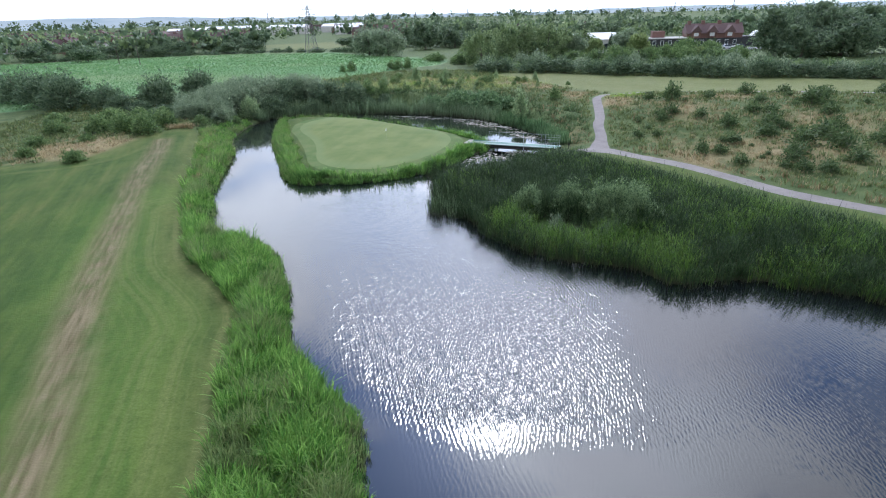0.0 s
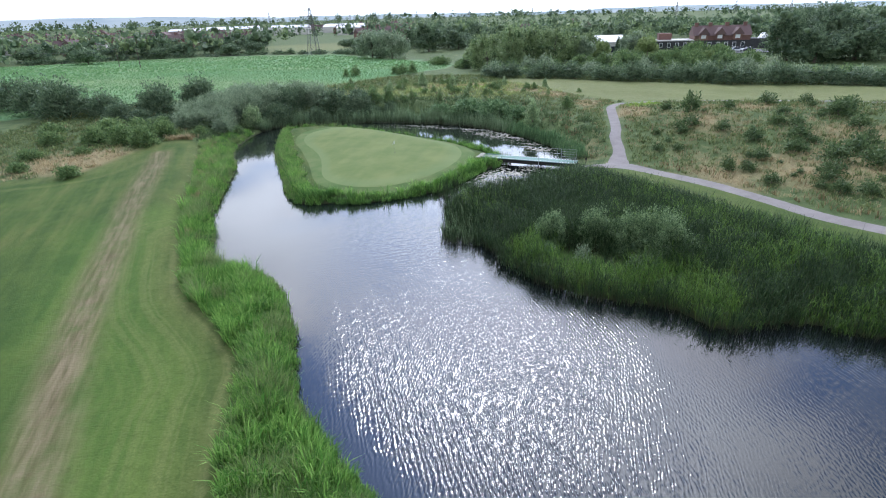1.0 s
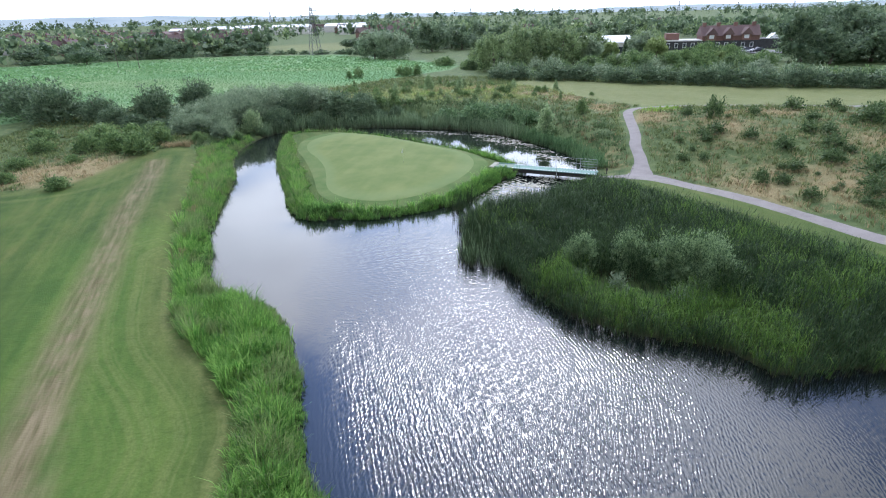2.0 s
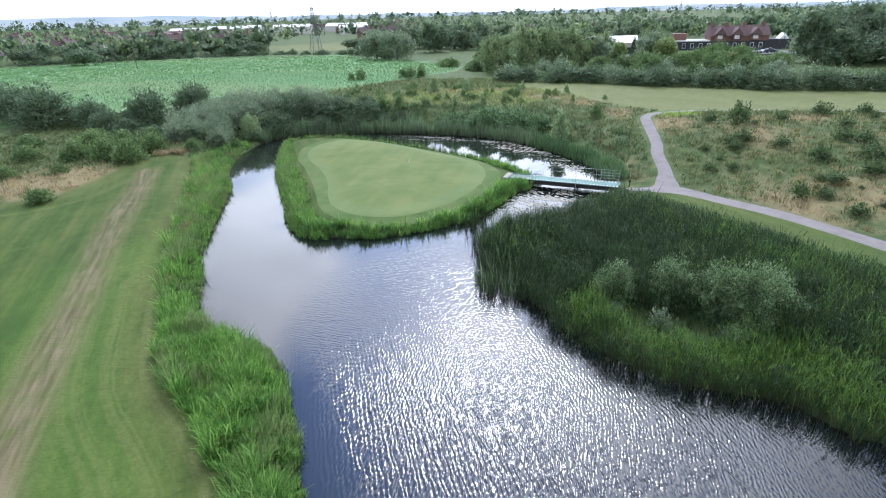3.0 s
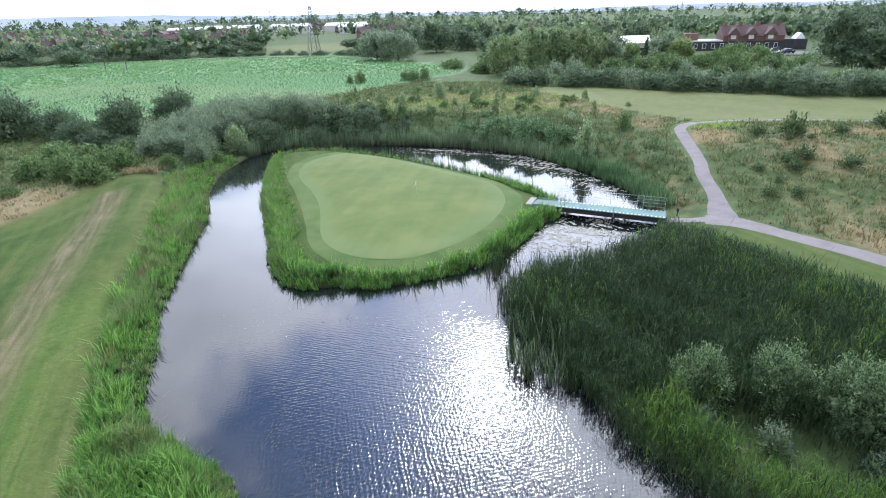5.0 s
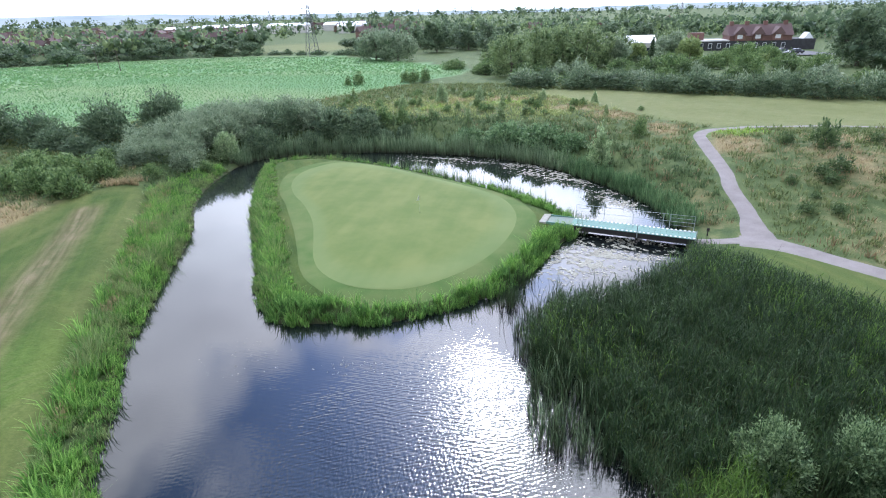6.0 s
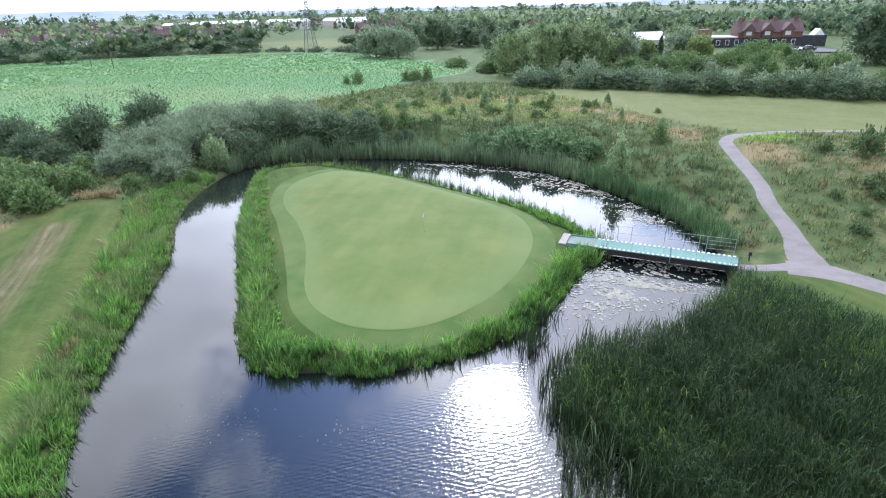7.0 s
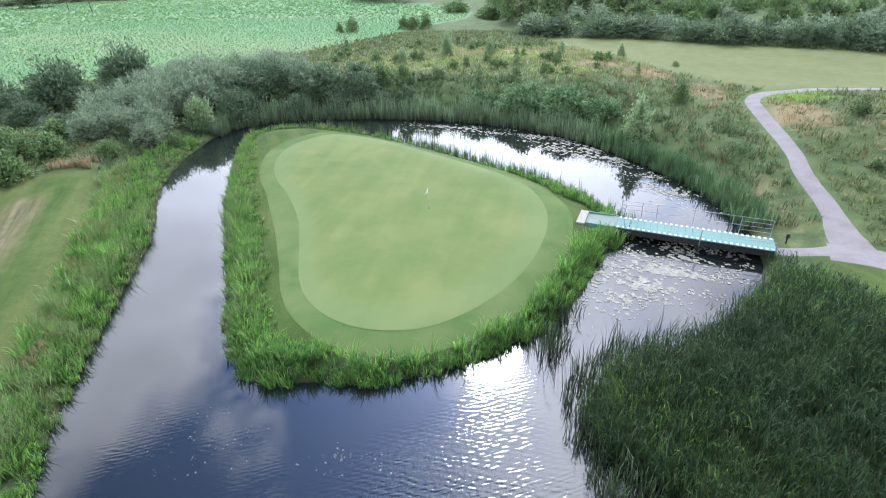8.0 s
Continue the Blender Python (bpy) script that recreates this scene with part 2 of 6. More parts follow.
def wave_train(turn, length, bend, seed):
    """Short-crested ripples: bands whose strength comes and goes along the crest."""
    w = add("ShaderNodeTexWave", {"Vector": place(add, (1, 0.4, 1), turn), "Scale": 0.314 / length, "Distortion": bend, "Detail": 2.0, "Detail Scale": 1.3, "Detail Roughness": 0.5, "Phase Offset": seed}, wave_type="BANDS", bands_direction="X", wave_profile="SIN")
    n = add("ShaderNodeTexNoise", {"Vector": place(add, (3.4, 1.3, 1), turn), "W": seed, "Scale": 1.0, "Detail": 2.0}, noise_dimensions="4D")
    return calc(add, "MULTIPLY", calc(add, "SUBTRACT", w.outputs["Fac"], 0.5), ramp(add, n.outputs["Fac"], [(0.32, 0.1), (0.62, 1.0)]))


fine = add("ShaderNodeTexNoise", {"Vector": place(add, (10.0, 5.5, 1), 0.2), "Scale": 1.0, "Detail": 2.0, "Roughness": 0.5})
calm = add("ShaderNodeAttribute", attribute_name="ripple").outputs["Fac"]
near_set = calc(add, "ADD", calc(add, "MULTIPLY", wave_train(0.14, 0.14, 6.5, 1.0), 0.68), calc(add, "MULTIPLY", wave_train(-0.32, 0.19, 6.5, 4.0), 0.78))
far_set = calc(add, "ADD", calc(add, "MULTIPLY", wave_train(1.2, 0.17, 6.0, 9.0), 0.6), calc(add, "MULTIPLY", wave_train(1.7, 0.23, 6.0, 14.0), 0.5))
north = add("ShaderNodeSeparateXYZ", {0: place(add, (0.01, 0.01, 0.01))}).outputs[1]
turned = ramp(add, north, [(0.24, 0.0), (0.38, 1.0)])
height = calc(add, "ADD", calc(add, "MULTIPLY", near_set, calc(add, "SUBTRACT", 1.0, turned)), calc(add, "MULTIPLY", far_set, turned))
chop = add("ShaderNodeTexNoise", {"Vector": place(add, (5.2, 3.2, 1), -0.25), "Scale": 1.0, "Detail": 3.0, "Roughness": 0.6})
height = calc(add, "ADD", height, calc(add, "ADD", calc(add, "MULTIPLY", fine.outputs["Fac"], 0.55), calc(add, "MULTIPLY", chop.outputs["Fac"], 0.9)))
power = calc(add, "MULTIPLY", calm, ramp(add, wind.outputs["Fac"], [(0.35, 0.5), (0.6, 1.0)]))
bp = add("ShaderNodeBump", {"Height": height, "Distance": 0.0205, "Strength": power})
s = add("ShaderNodeBsdfPrincipled", {"Base Color": (0.012, 0.016, 0.014, 1), "Roughness": 0.03, "IOR": 1.333, "Specular IOR Level": 1.0, "Normal": bp.outputs[0]})
add("ShaderNodeOutputMaterial", {"Surface": s.outputs[0]})

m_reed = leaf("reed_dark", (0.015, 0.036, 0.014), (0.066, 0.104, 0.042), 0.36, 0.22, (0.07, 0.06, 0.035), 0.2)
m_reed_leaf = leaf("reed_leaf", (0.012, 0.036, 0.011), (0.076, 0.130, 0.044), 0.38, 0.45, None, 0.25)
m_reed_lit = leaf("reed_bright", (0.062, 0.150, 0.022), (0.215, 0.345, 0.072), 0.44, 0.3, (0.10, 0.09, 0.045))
m_sedge = leaf("sedge_bright", (0.060, 0.195, 0.028), (0.355, 0.570, 0.140), 0.50, 0.9, (0.085, 0.155, 0.042))
m_sedge_deep = leaf("sedge_deep", (0.045, 0.142, 0.030), (0.25, 0.435, 0.112), 0.48, 0.7, (0.065, 0.11, 0.036))
m_sedge_pale = leaf("sedge_pale", (0.120, 0.205, 0.062), (0.36, 0.44, 0.175), 0.46, 0.5, (0.11, 0.14, 0.055))
m_back_reed = leaf("back_reed", (0.090, 0.160, 0.075), (0.30, 0.39, 0.215), 0.42, 0.5, (0.10, 0.10, 0.06))
m_bank_reed = leaf("bank_reed", (0.045, 0.115, 0.045), (0.20, 0.31, 0.135), 0.42, 0.5, (0.07, 0.085, 0.04))
m_brown = leaf("brown_grass", (0.135, 0.100, 0.050), (0.31, 0.225, 0.115), 0.34, 0.4)
m_lush = leaf("lush_grass", (0.17, 0.30, 0.045), (0.38, 0.52, 0.11), 0.45, 0.4)
m_wild = leaf("wild_grass", (0.085, 0.138, 0.042), (0.270, 0.310, 0.120), 0.36, 0.25, (0.10, 0.115, 0.045))
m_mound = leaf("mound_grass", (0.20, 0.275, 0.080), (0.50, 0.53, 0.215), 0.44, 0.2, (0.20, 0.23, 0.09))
m_herb = leaf("bank_herb", (0.048, 0.100, 0.040), (0.185, 0.255, 0.105), 0.38, 0.5, (0.07, 0.09, 0.04))
m_straw = leaf("dry_grass", (0.26, 0.205, 0.105), (0.49, 0.40, 0.225), 0.42, 0.3)
m_crop = leaf("crop_leaf", (0.135, 0.265, 0.100), (0.215, 0.370, 0.150), 0.42, 0.05)
m_willow = leaf("willow_leaf", (0.115, 0.180, 0.100), (0.37, 0.445, 0.275), 0.42, 0.8)
m_sallow = leaf("sallow_leaf", (0.034, 0.082, 0.030), (0.31, 0.42, 0.20), 0.40, 1.4)
m_pale = leaf("pale_willow_leaf", (0.14, 0.235, 0.10), (0.45, 0.55, 0.29), 0.40, 0.8)
m_scrub = leaf("scrub_leaf", (0.060, 0.108, 0.055), (0.200, 0.270, 0.145), 0.36, 0.6)
m_knot = leaf("knotweed_leaf", (0.064, 0.138, 0.052), (0.270, 0.395, 0.185), 0.36, 0.8)
m_shrub = leaf("shrub_leaf", (0.068, 0.135, 0.045), (0.255, 0.355, 0.135), 0.38, 0.7)
m_thorn = leaf("thorn_leaf", (0.034, 0.074, 0.028), (0.165, 0.235, 0.090), 0.34, 0.8)
m_oak = leaf("tree_leaf_dark", (0.054, 0.098, 0.050), (0.212, 0.288, 0.152), 0.36, 0.25)
m_alder = leaf("tree_leaf_mid", (0.090, 0.152, 0.058), (0.325, 0.415, 0.185), 0.38, 0.25)
m_lime = leaf("tree_leaf_light", (0.150, 0.220, 0.075), (0.37, 0.45, 0.175), 0.38, 0.25)
m_bark = plain("bark", (0.07, 0.055, 0.04), (0.16, 0.13, 0.10), 0.9, 3.0, bump=0.5)
m_deck = plain("deck_paint", (0.095, 0.225, 0.175), (0.155, 0.30, 0.245), 0.65, 3.0)
m_ramp = plain("worn_deck_paint", (0.15, 0.215, 0.165), (0.22, 0.265, 0.21), 0.75, 2.0)
m_strip = plain("white_strip", (0.50, 0.52, 0.51), (0.68, 0.70, 0.69), 0.6, 6.0)
m_steel = plain("galvanised_steel", (0.30, 0.33, 0.33), (0.46, 0.50, 0.49), 0.45, 8.0, 0.6)
m_beam = plain("dark_timber", (0.012, 0.011, 0.010), (0.04, 0.035, 0.03), 0.8, 5.0)
m_board = plain("weathered_board", (0.28, 0.27, 0.22), (0.45, 0.43, 0.36), 0.85, 5.0)
m_lily = leaf("lily_pad", (0.165, 0.160, 0.110), (0.36, 0.345, 0.255), 0.05, 0.8, gloss=0.5)
m_weed = leaf("pond_weed", (0.07, 0.075, 0.06), (0.17, 0.17, 0.14), 0.05, 0.8, gloss=0.4)
m_cloth = leaf("flag_cloth", (0.78, 0.78, 0.76), (0.85, 0.85, 0.83), 0.5)
m_pole = plain("pole_paint", (0.30, 0.33, 0.18), (0.42, 0.44, 0.26), 0.5, 6.0)
m_hole = plain("hole_cup", (0.01, 0.01, 0.01), (0.03, 0.03, 0.03), 0.8, 6.0)
m_brick = plain("red_brick", (0.14, 0.075, 0.058), (0.23, 0.125, 0.098), 0.85, 1.2, random_mix=0.4)
m_tile = plain("red_roof_tile", (0.085, 0.052, 0.046), (0.145, 0.092, 0.082), 0.85, 1.0, random_mix=0.5)
m_render = plain("pale_render", (0.5, 0.48, 0.44), (0.72, 0.70, 0.66), 0.85, 1.0)
m_dark_wall = plain("dark_cladding", (0.02, 0.02, 0.022), (0.055, 0.055, 0.06), 0.7, 1.0)
m_white_roof = plain("white_roof", (0.74, 0.75, 0.77), (0.84, 0.85, 0.86), 0.5, 0.6)
m_pane = plain("window_pane", (0.03, 0.04, 0.05), (0.07, 0.08, 0.09), 0.1, 2.0)
m_frame = plain("window_frame", (0.7, 0.7, 0.7), (0.82, 0.82, 0.82), 0.5, 4.0)
m_lattice = plain("tower_steel", (0.10, 0.105, 0.11), (0.17, 0.175, 0.18), 0.6, 3.0, 0.4)
m_car_white = plain("white_car_paint", (0.72, 0.72, 0.73), (0.82, 0.82, 0.82), 0.25, 1.0)
m_car_dark = plain("dark_car_paint", (0.03, 0.03, 0.035), (0.06, 0.06, 0.07), 0.25, 1.0)
m_tyre = plain("tyre", (0.015, 0.015, 0.015), (0.03, 0.03, 0.03), 0.85, 6.0)
m_tarmac = plain("tarmac", (0.10, 0.10, 0.10), (0.16, 0.16, 0.16), 0.9, 0.5)
# the haze of distance is painted into this pale blue, which glows by itself
m_hill, add = material("haze_painted_hills")
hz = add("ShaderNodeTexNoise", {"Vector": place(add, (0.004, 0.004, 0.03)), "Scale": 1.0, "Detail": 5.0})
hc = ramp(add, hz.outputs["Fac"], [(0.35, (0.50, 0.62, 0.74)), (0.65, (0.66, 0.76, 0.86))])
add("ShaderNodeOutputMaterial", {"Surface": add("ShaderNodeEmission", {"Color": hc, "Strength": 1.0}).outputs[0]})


# ---- plan: banks, turf and paths ----
def spline(points, step=0.4, closed=True):
    """A smooth line through the points (Catmull-Rom), at even steps."""
    p = np.array(points, float)
    n = len(p)
    out = []
    for i in range(n if closed else n - 1):
        if closed:
            a, b, c, d = p[i - 1], p[i], p[(i + 1) % n], p[(i + 2) % n]
        else:
            a, b, c, d = p[max(i - 1, 0)], p[i], p[i + 1], p[min(i + 2, n - 1)]
        k = max(2, int(np.linalg.norm(c - b) / step))
        t = np.linspace(0, 1, k, endpoint=False)[:, None]
        out.append(0.5 * (2 * b + (c - a) * t + (2 * a - 5 * b + 4 * c - d) * t * t + (3 * b - a - 3 * c + d) * t ** 3))
    out = np.vstack(out)
    return out if closed else np.vstack([out, p[-1]])


def line_distance(x, y, line, closed=True):
    """The least distance of each place to a line."""
    a = line if closed else line[:-1]
    b = np.roll(line, -1, 0) if closed else line[1:]
    best = np.full(x.shape, 1e9)
    for (ax, ay), (bx, by) in zip(a, b):
        dx, dy = bx - ax, by - ay
        t = np.clip(((x - ax) * dx + (y - ay) * dy) / (dx * dx + dy * dy + 1e-9), 0, 1)
        best = np.minimum(best, (x - ax - t * dx) ** 2 + (y - ay - t * dy) ** 2)
    return np.sqrt(best)


def inside(x, y, line):
    r = np.zeros(x.shape, bool)
    for (ax, ay), (bx, by) in zip(line, np.roll(line, -1, 0)):
        if ay != by:
            r ^= ((ay > y) != (by > y)) & (x < (bx - ax) * (y - ay) / (by - ay) + ax)
    return r


def depth_in(x, y, line):
    """Distance to a closed line, positive inside it."""
    return np.where(inside(x, y, line), 1, -1) * line_distance(x, y, line)


LEFT_BANK = [(8, -28), (5.2, -8), (4.0, 2), (3.0, 7), (2.1, 10.6), (1.2, 13.3), (-0.8, 15.3), (-3.2, 18.2), (-4.2, 20.6), (-5.8, 24.4), (-8, 28.3), (-9.8, 29.7),
             (-13.8, 32), (-16.2, 36.4), (-18.6, 41), (-20.6, 47), (-23.3, 55.5), (-26.2, 61.2), (-27.9, 66), (-28.6, 70.8), (-28.6, 74.8), (-27.2, 78.4), (-22.6, 80.6)]
RIGHT_BANK = [(-17.5, 81.2), (-12.3, 81.2), (-6.4, 80.3), (-0.6, 78.3), (4.5, 74.8), (8.5, 69.6), (11.4, 64.6), (12.5, 61), (12.8, 57.7), (12.4, 55.4), (11.8, 53.2), (10.2, 50.6), (7.6, 48.2), (4.6, 46.2),
              (2.4, 45.0), (1.5, 43), (1.7, 41.6), (3.0, 40.4), (4.0, 38.6), (4.3, 36.4), (5.4, 33), (7.2, 30.3), (9.5, 28.3), (12, 27.5), (14.2, 26.9), (15.9, 25.0), (18, 25.4), (20.2, 25.7), (22.2, 24.9),
              (25.2, 23.8), (32, 20.5), (39, 12), (42, -2), (38, -20), (24, -32)]
ISLAND = [(-25.0, 72.6), (-21.2, 61.5), (-17.4, 53.7), (-15, 48.4), (-13.6, 45.5), (-11.6, 43.5), (-9.2, 43.8), (-6.7, 43.8), (-4.4, 44.7), (-2.2, 45.9), (0, 47.8), (1.8, 50.4), (3.2, 53.6),
          (5.2, 56.4), (5.7, 58.2), (4.6, 60.2), (3, 62.2), (0.6, 65.0), (-3.2, 68.0), (-7.8, 71.6), (-11.4, 74.0), (-16.2, 76.2), (-20, 77.3), (-23.8, 76.4)]
GREEN = [(-19.0, 65.3), (-19.5, 68.2), (-18.9, 71.0), (-16.8, 73.2), (-13.8, 72.6), (-10.7, 71.2), (-7.1, 68.8), (-3.3, 66.3), (-0.4, 63.2), (0.9, 59.6), (0.9, 56.3), (-0.1, 52.7), (-1.6, 49.8), (-3.4, 47.8),
         (-5.3, 46.6), (-7.4, 46.3), (-9.3, 46.9), (-11.0, 48.4), (-12.1, 50.4), (-13.0, 53.2), (-14.2, 56.6), (-16.0, 60.0), (-17.7, 62.5)]
FAIRWAY = [(-43.6, 46.2), (-37.6, 49.5), (-36.6, 54.5), (-36.5, 60), (-35, 62.8), (-31, 62.5), (-26.7, 54), (-23.4, 47), (-20.4, 40), (-16.6, 33.3), (-15.2, 30.8), (-12.6, 26.6), (-9.4, 23.7), (-6.5, 20.5),
           (-5.6, 17.5), (-4.2, 14), (-2.4, 9), (-0.5, 0), (2, -30), (-90, -30), (-90, 30), (-60, 40)]
FAR_FAIRWAY = [(6, 117), (19, 115), (34, 107), (52, 101), (100, 86), (100, 60), (60, 76), (40, 81), (27, 82.5), (21.6, 84), (14, 96), (9, 106)]
VERGE = [(14.5, 54.0), (17, 54), (20, 50.5), (26, 43), (30, 35.5), (38, 27), (52, 15), (48, 8), (33.5, 24), (29.4, 29.2), (24.2, 36), (18.8, 43.6), (14.6, 50.0)]
FIELD = [(-110, 50), (-74, 74), (-60, 84), (-50, 90), (-40, 98), (-31, 108), (-24, 120), (-18, 132), (-9, 149), (-8, 165), (-12, 178), (-36, 213), (-64, 248), (-110, 259), (-162, 246), (-193, 223), (-260, 190), (-230, 70)]
TRACK = [(-33, 57.5), (-31.8, 55), (-27.3, 45.0), (-24.4, 38.5), (-21.5, 33), (-18.9, 27.5), (-15.4, 20.8), (-11.2, 13.8), (-8.6, 8.8), (-4, -4), (2, -22)]
UPPER_PATH = [(17.0, 54.6), (17.2, 56.2), (17.9, 59.4), (18.2, 63.2), (18.9, 66.6), (19.5, 71), (20.0, 75.5), (20.6, 78.6), (22.4, 80.6), (25.5, 81.7), (29, 82), (36, 81.6), (46, 79), (60, 73), (90, 60)]
LOWER_PATH = [(15.6, 54.6), (17.6, 53.7), (20.2, 51.1), (23, 47.8), (25.9, 43.3), (28.4, 38.6), (32.2, 34.2), (38, 28.6), (52, 17), (80, 0)]

shore = spline(LEFT_BANK + RIGHT_BANK, 0.5)
island = spline(ISLAND, 0.5)
green_line = spline(GREEN, 0.35)
fairway = spline(FAIRWAY, 1.0)
far_fairway = spline(FAR_FAIRWAY, 2.0)
verge = spline(VERGE, 1.0)
field = np.array(FIELD, float)
track = spline(TRACK, 1.0, False)
upper_path = spline(UPPER_PATH, 0.5, False)
lower_path = spline(LOWER_PATH, 0.5, False)


def smooth(a, b, v):
    t = np.clip((v - a) / (b - a), 0, 1)
    return t * t * (3 - 2 * t)


def hump(x, y, cx, cy, rx, ry, h):
    return h * np.exp(-((x - cx) / rx) ** 2 - ((y - cy) / ry) ** 2)


def waves(x, y, size, seed):
    """Gentle unevenness from a few crossing waves."""
    r = np.random.RandomState(seed)
    total = np.zeros_like(x)
    for _ in range(6):
        a, k, p = r.uniform(0, 6.28), r.uniform(0.6, 1.7) / size, r.uniform(0, 6.28)
        total += np.sin((x * math.cos(a) + y * math.sin(a)) * k * 6.28 + p)
    return total / 6


def dry_side(x, y):
    """Distance from the water's edge: positive on land, negative over water."""
    return np.maximum(-depth_in(x, y, shore), depth_in(x, y, island))


def land(x, y, d=None):
    """The height of the ground."""
    x, y = np.asarray(x, float), np.asarray(y, float)
    if d is None:
        d = dry_side(x, y)
    left = 0.45 + 0.55 * smooth(20, 48, y) + 0.7 * smooth(48, 75, y)
    right = 0.55 + 0.25 * smooth(20, 32, x) + 1.25 * smooth(54, 70, y) + 1.0 * smooth(24, 36, x + 0.35 * (y - 50))
    base = left + (right - left) * smooth(-12, 12, x)
    back = 2.0 + hump(x, y, 0, 96, 16, 12, 0.9) + hump(x, y, 12, 82, 7, 8, 0.7) + hump(x, y, -60, 90, 25, 20, 0.4)
    base = base + (back - base) * smooth(70, 92, y)
    base = base + hump(x, y, -38, 53, 6, 7, 0.5) * smooth(-1, 3, -depth_in(x, y, fairway))
    far = -0.2 - 0.6 * smooth(180, 280, y)
    base = base + (far - base) * smooth(120, 230, y)
    away = np.hypot(x, y)
    plain_z = -2.0 - 12.0 * smooth(-0.2, 0.6, x / (away + 1))
    base = base + (plain_z - base) * smooth(270, 700, away) * smooth(100, 260, y + 0.3 * np.abs(x))
    base = base + 0.12 * waves(x, y, 9, 3) * smooth(2, 8, d)
    on_island = inside(x, y, island)
    base = np.where(on_island, 0.72 + hump(x, y, -14, 68, 9, 9, 0.28), base)
    bank = np.where(on_island, 0.45 * smooth(0, 0.7, d), 0.32 * smooth(0, 0.8, d))
    rise = np.where(on_island, smooth(0.5, 3.0, d), smooth(0.6, 6.0, d))
    h = bank + (base - bank) * rise
    return np.where(d < 0, -1.2 * smooth(0, 3.0, -d) - 0.05, h)


def mesh_from(name, verts, faces, mat, attrs=None, shade=False):
    me = bpy.data.meshes.new(name)
    verts, faces = np.asarray(verts, np.float32), np.asarray(faces, np.int32)
    me.vertices.add(len(verts))
    me.vertices.foreach_set("co", verts.ravel())
    me.loops.add(faces.size)
    me.loops.foreach_set("vertex_index", faces.ravel())
    me.polygons.add(len(faces))
    me.polygons.foreach_set("loop_start", np.arange(0, faces.size, faces.shape[1], dtype=np.int32))
    me.update(calc_edges=True)
    for key, v in (attrs or {}).items():
        me.attributes.new(key, "FLOAT", "POINT").data.foreach_set("value", np.asarray(v, np.float32))
    if shade:
        me.polygons.foreach_set("use_smooth", np.ones(len(faces), bool))
    me.materials.append(mat)
    return me


def grid_faces(nx, ny):
    i = np.arange((nx - 1) * (ny - 1))
    a = (i // (nx - 1)) * nx + i % (nx - 1)
    return np.stack([a, a + 1, a + 1 + nx, a + nx], 1)


def steps_out(lo, hi, step, far):
    """Even steps between lo and hi, and growing ones out to far on both sides."""
    core = np.arange(lo, hi + step / 2, step)
    out, d, s = [], 0.0, step
    while d < far:
        s *= 1.22
        d += s
        out.append(d)
    out = np.array(out)
    return np.concatenate([(lo - out)[::-1], core, core[-1] + out])


gx, gy = steps_out(-62, 56, 0.5, 4600), steps_out(-14, 128, 0.5, 4600)
X, Y = np.meshgrid(gx, gy)
X, Y = X.ravel(), Y.ravel()
D = dry_side(X, Y)
Z = land(X, Y, D)
mown = np.maximum.reduce([smooth(-0.5, 0.5, depth_in(X, Y, fairway)), smooth(-0.4, 0.4, depth_in(X, Y, verge)), smooth(0.6, 2.2, depth_in(X, Y, island))])
in_far = smooth(-1.5, 1.5, depth_in(X, Y, far_fairway))
pale = np.maximum.reduce([in_far, smooth(1.1, 0.9, np.hypot((X + 100) / 42, (Y - 345) / 48)), 0.15 * smooth(-0.4, 0.4, depth_in(X, Y, verge))])
on_track = 1 - smooth(0.2, 1.7, line_distance(X, Y, track, False))
DRY = ((-40, 53, 7, 6, 1.0), (31, 49, 10, 9, 0.6), (40, 60, 8, 6, 0.55), (25, 49, 3, 5, 0.8), (36, 73, 7, 3, 0.7), (-3, 104, 6, 3, 1.0), (-2, 99, 15, 8, 0.3), (5, 102.5, 4.5, 2.5, 1.0), (9.5, 94.5, 4, 2.5, 0.9), (14, 89.5, 3, 3.5, 1.0), (18, 82.5, 2.2, 4, 1.0), (14.8, 60, 2.5, 6, 0.45), (22.5, 74, 2.5, 5, 0.8), (29, 66, 5, 6, 0.6), (24, 45, 4, 7, 0.6))


def dry_spots(x, y):
    return np.maximum.reduce([hump(x, y, *d) for d in DRY])


def lush_spots(x, y):
    return np.maximum.reduce([hump(x, y, 1.6, 99.4, 4.2, 2.0, 1.0), hump(x, y, 24.3, 79.3, 3.2, 1.8, 0.9), hump(x, y, -9, 97, 3.5, 2.5, 0.5)])


dryness = dry_spots(X, Y)
in_fair = depth_in(X, Y, fairway)
rim_zone = np.where(in_fair > 0, np.maximum(smooth(2.6, 0.3, in_fair), 0.7 * smooth(0.5, 0.2, np.abs(in_fair - 3.4))), 0.0)
crop_zone = smooth(-1.0, 1.0, depth_in(X, Y, field))
ground = new("ground", mesh_from("ground", np.stack([X, Y, Z], 1), grid_faces(len(gx), len(gy)), m_ground,
             {"mown": mown, "pale": pale, "track": on_track, "dry": dryness, "rim": rim_zone, "crop": crop_zone, "lush": lush_spots(X, Y), "swath": np.where(in_fair > 0, np.clip(in_fair + 10 * smooth(34, 46, Y), 0, 10), 10.0), "mud": 1 - smooth(-0.1, 0.5, D)}, True))
tagged(ground, "grassy golf course ground with mown fairways, rough and a crop field", "ground", kind="structure")

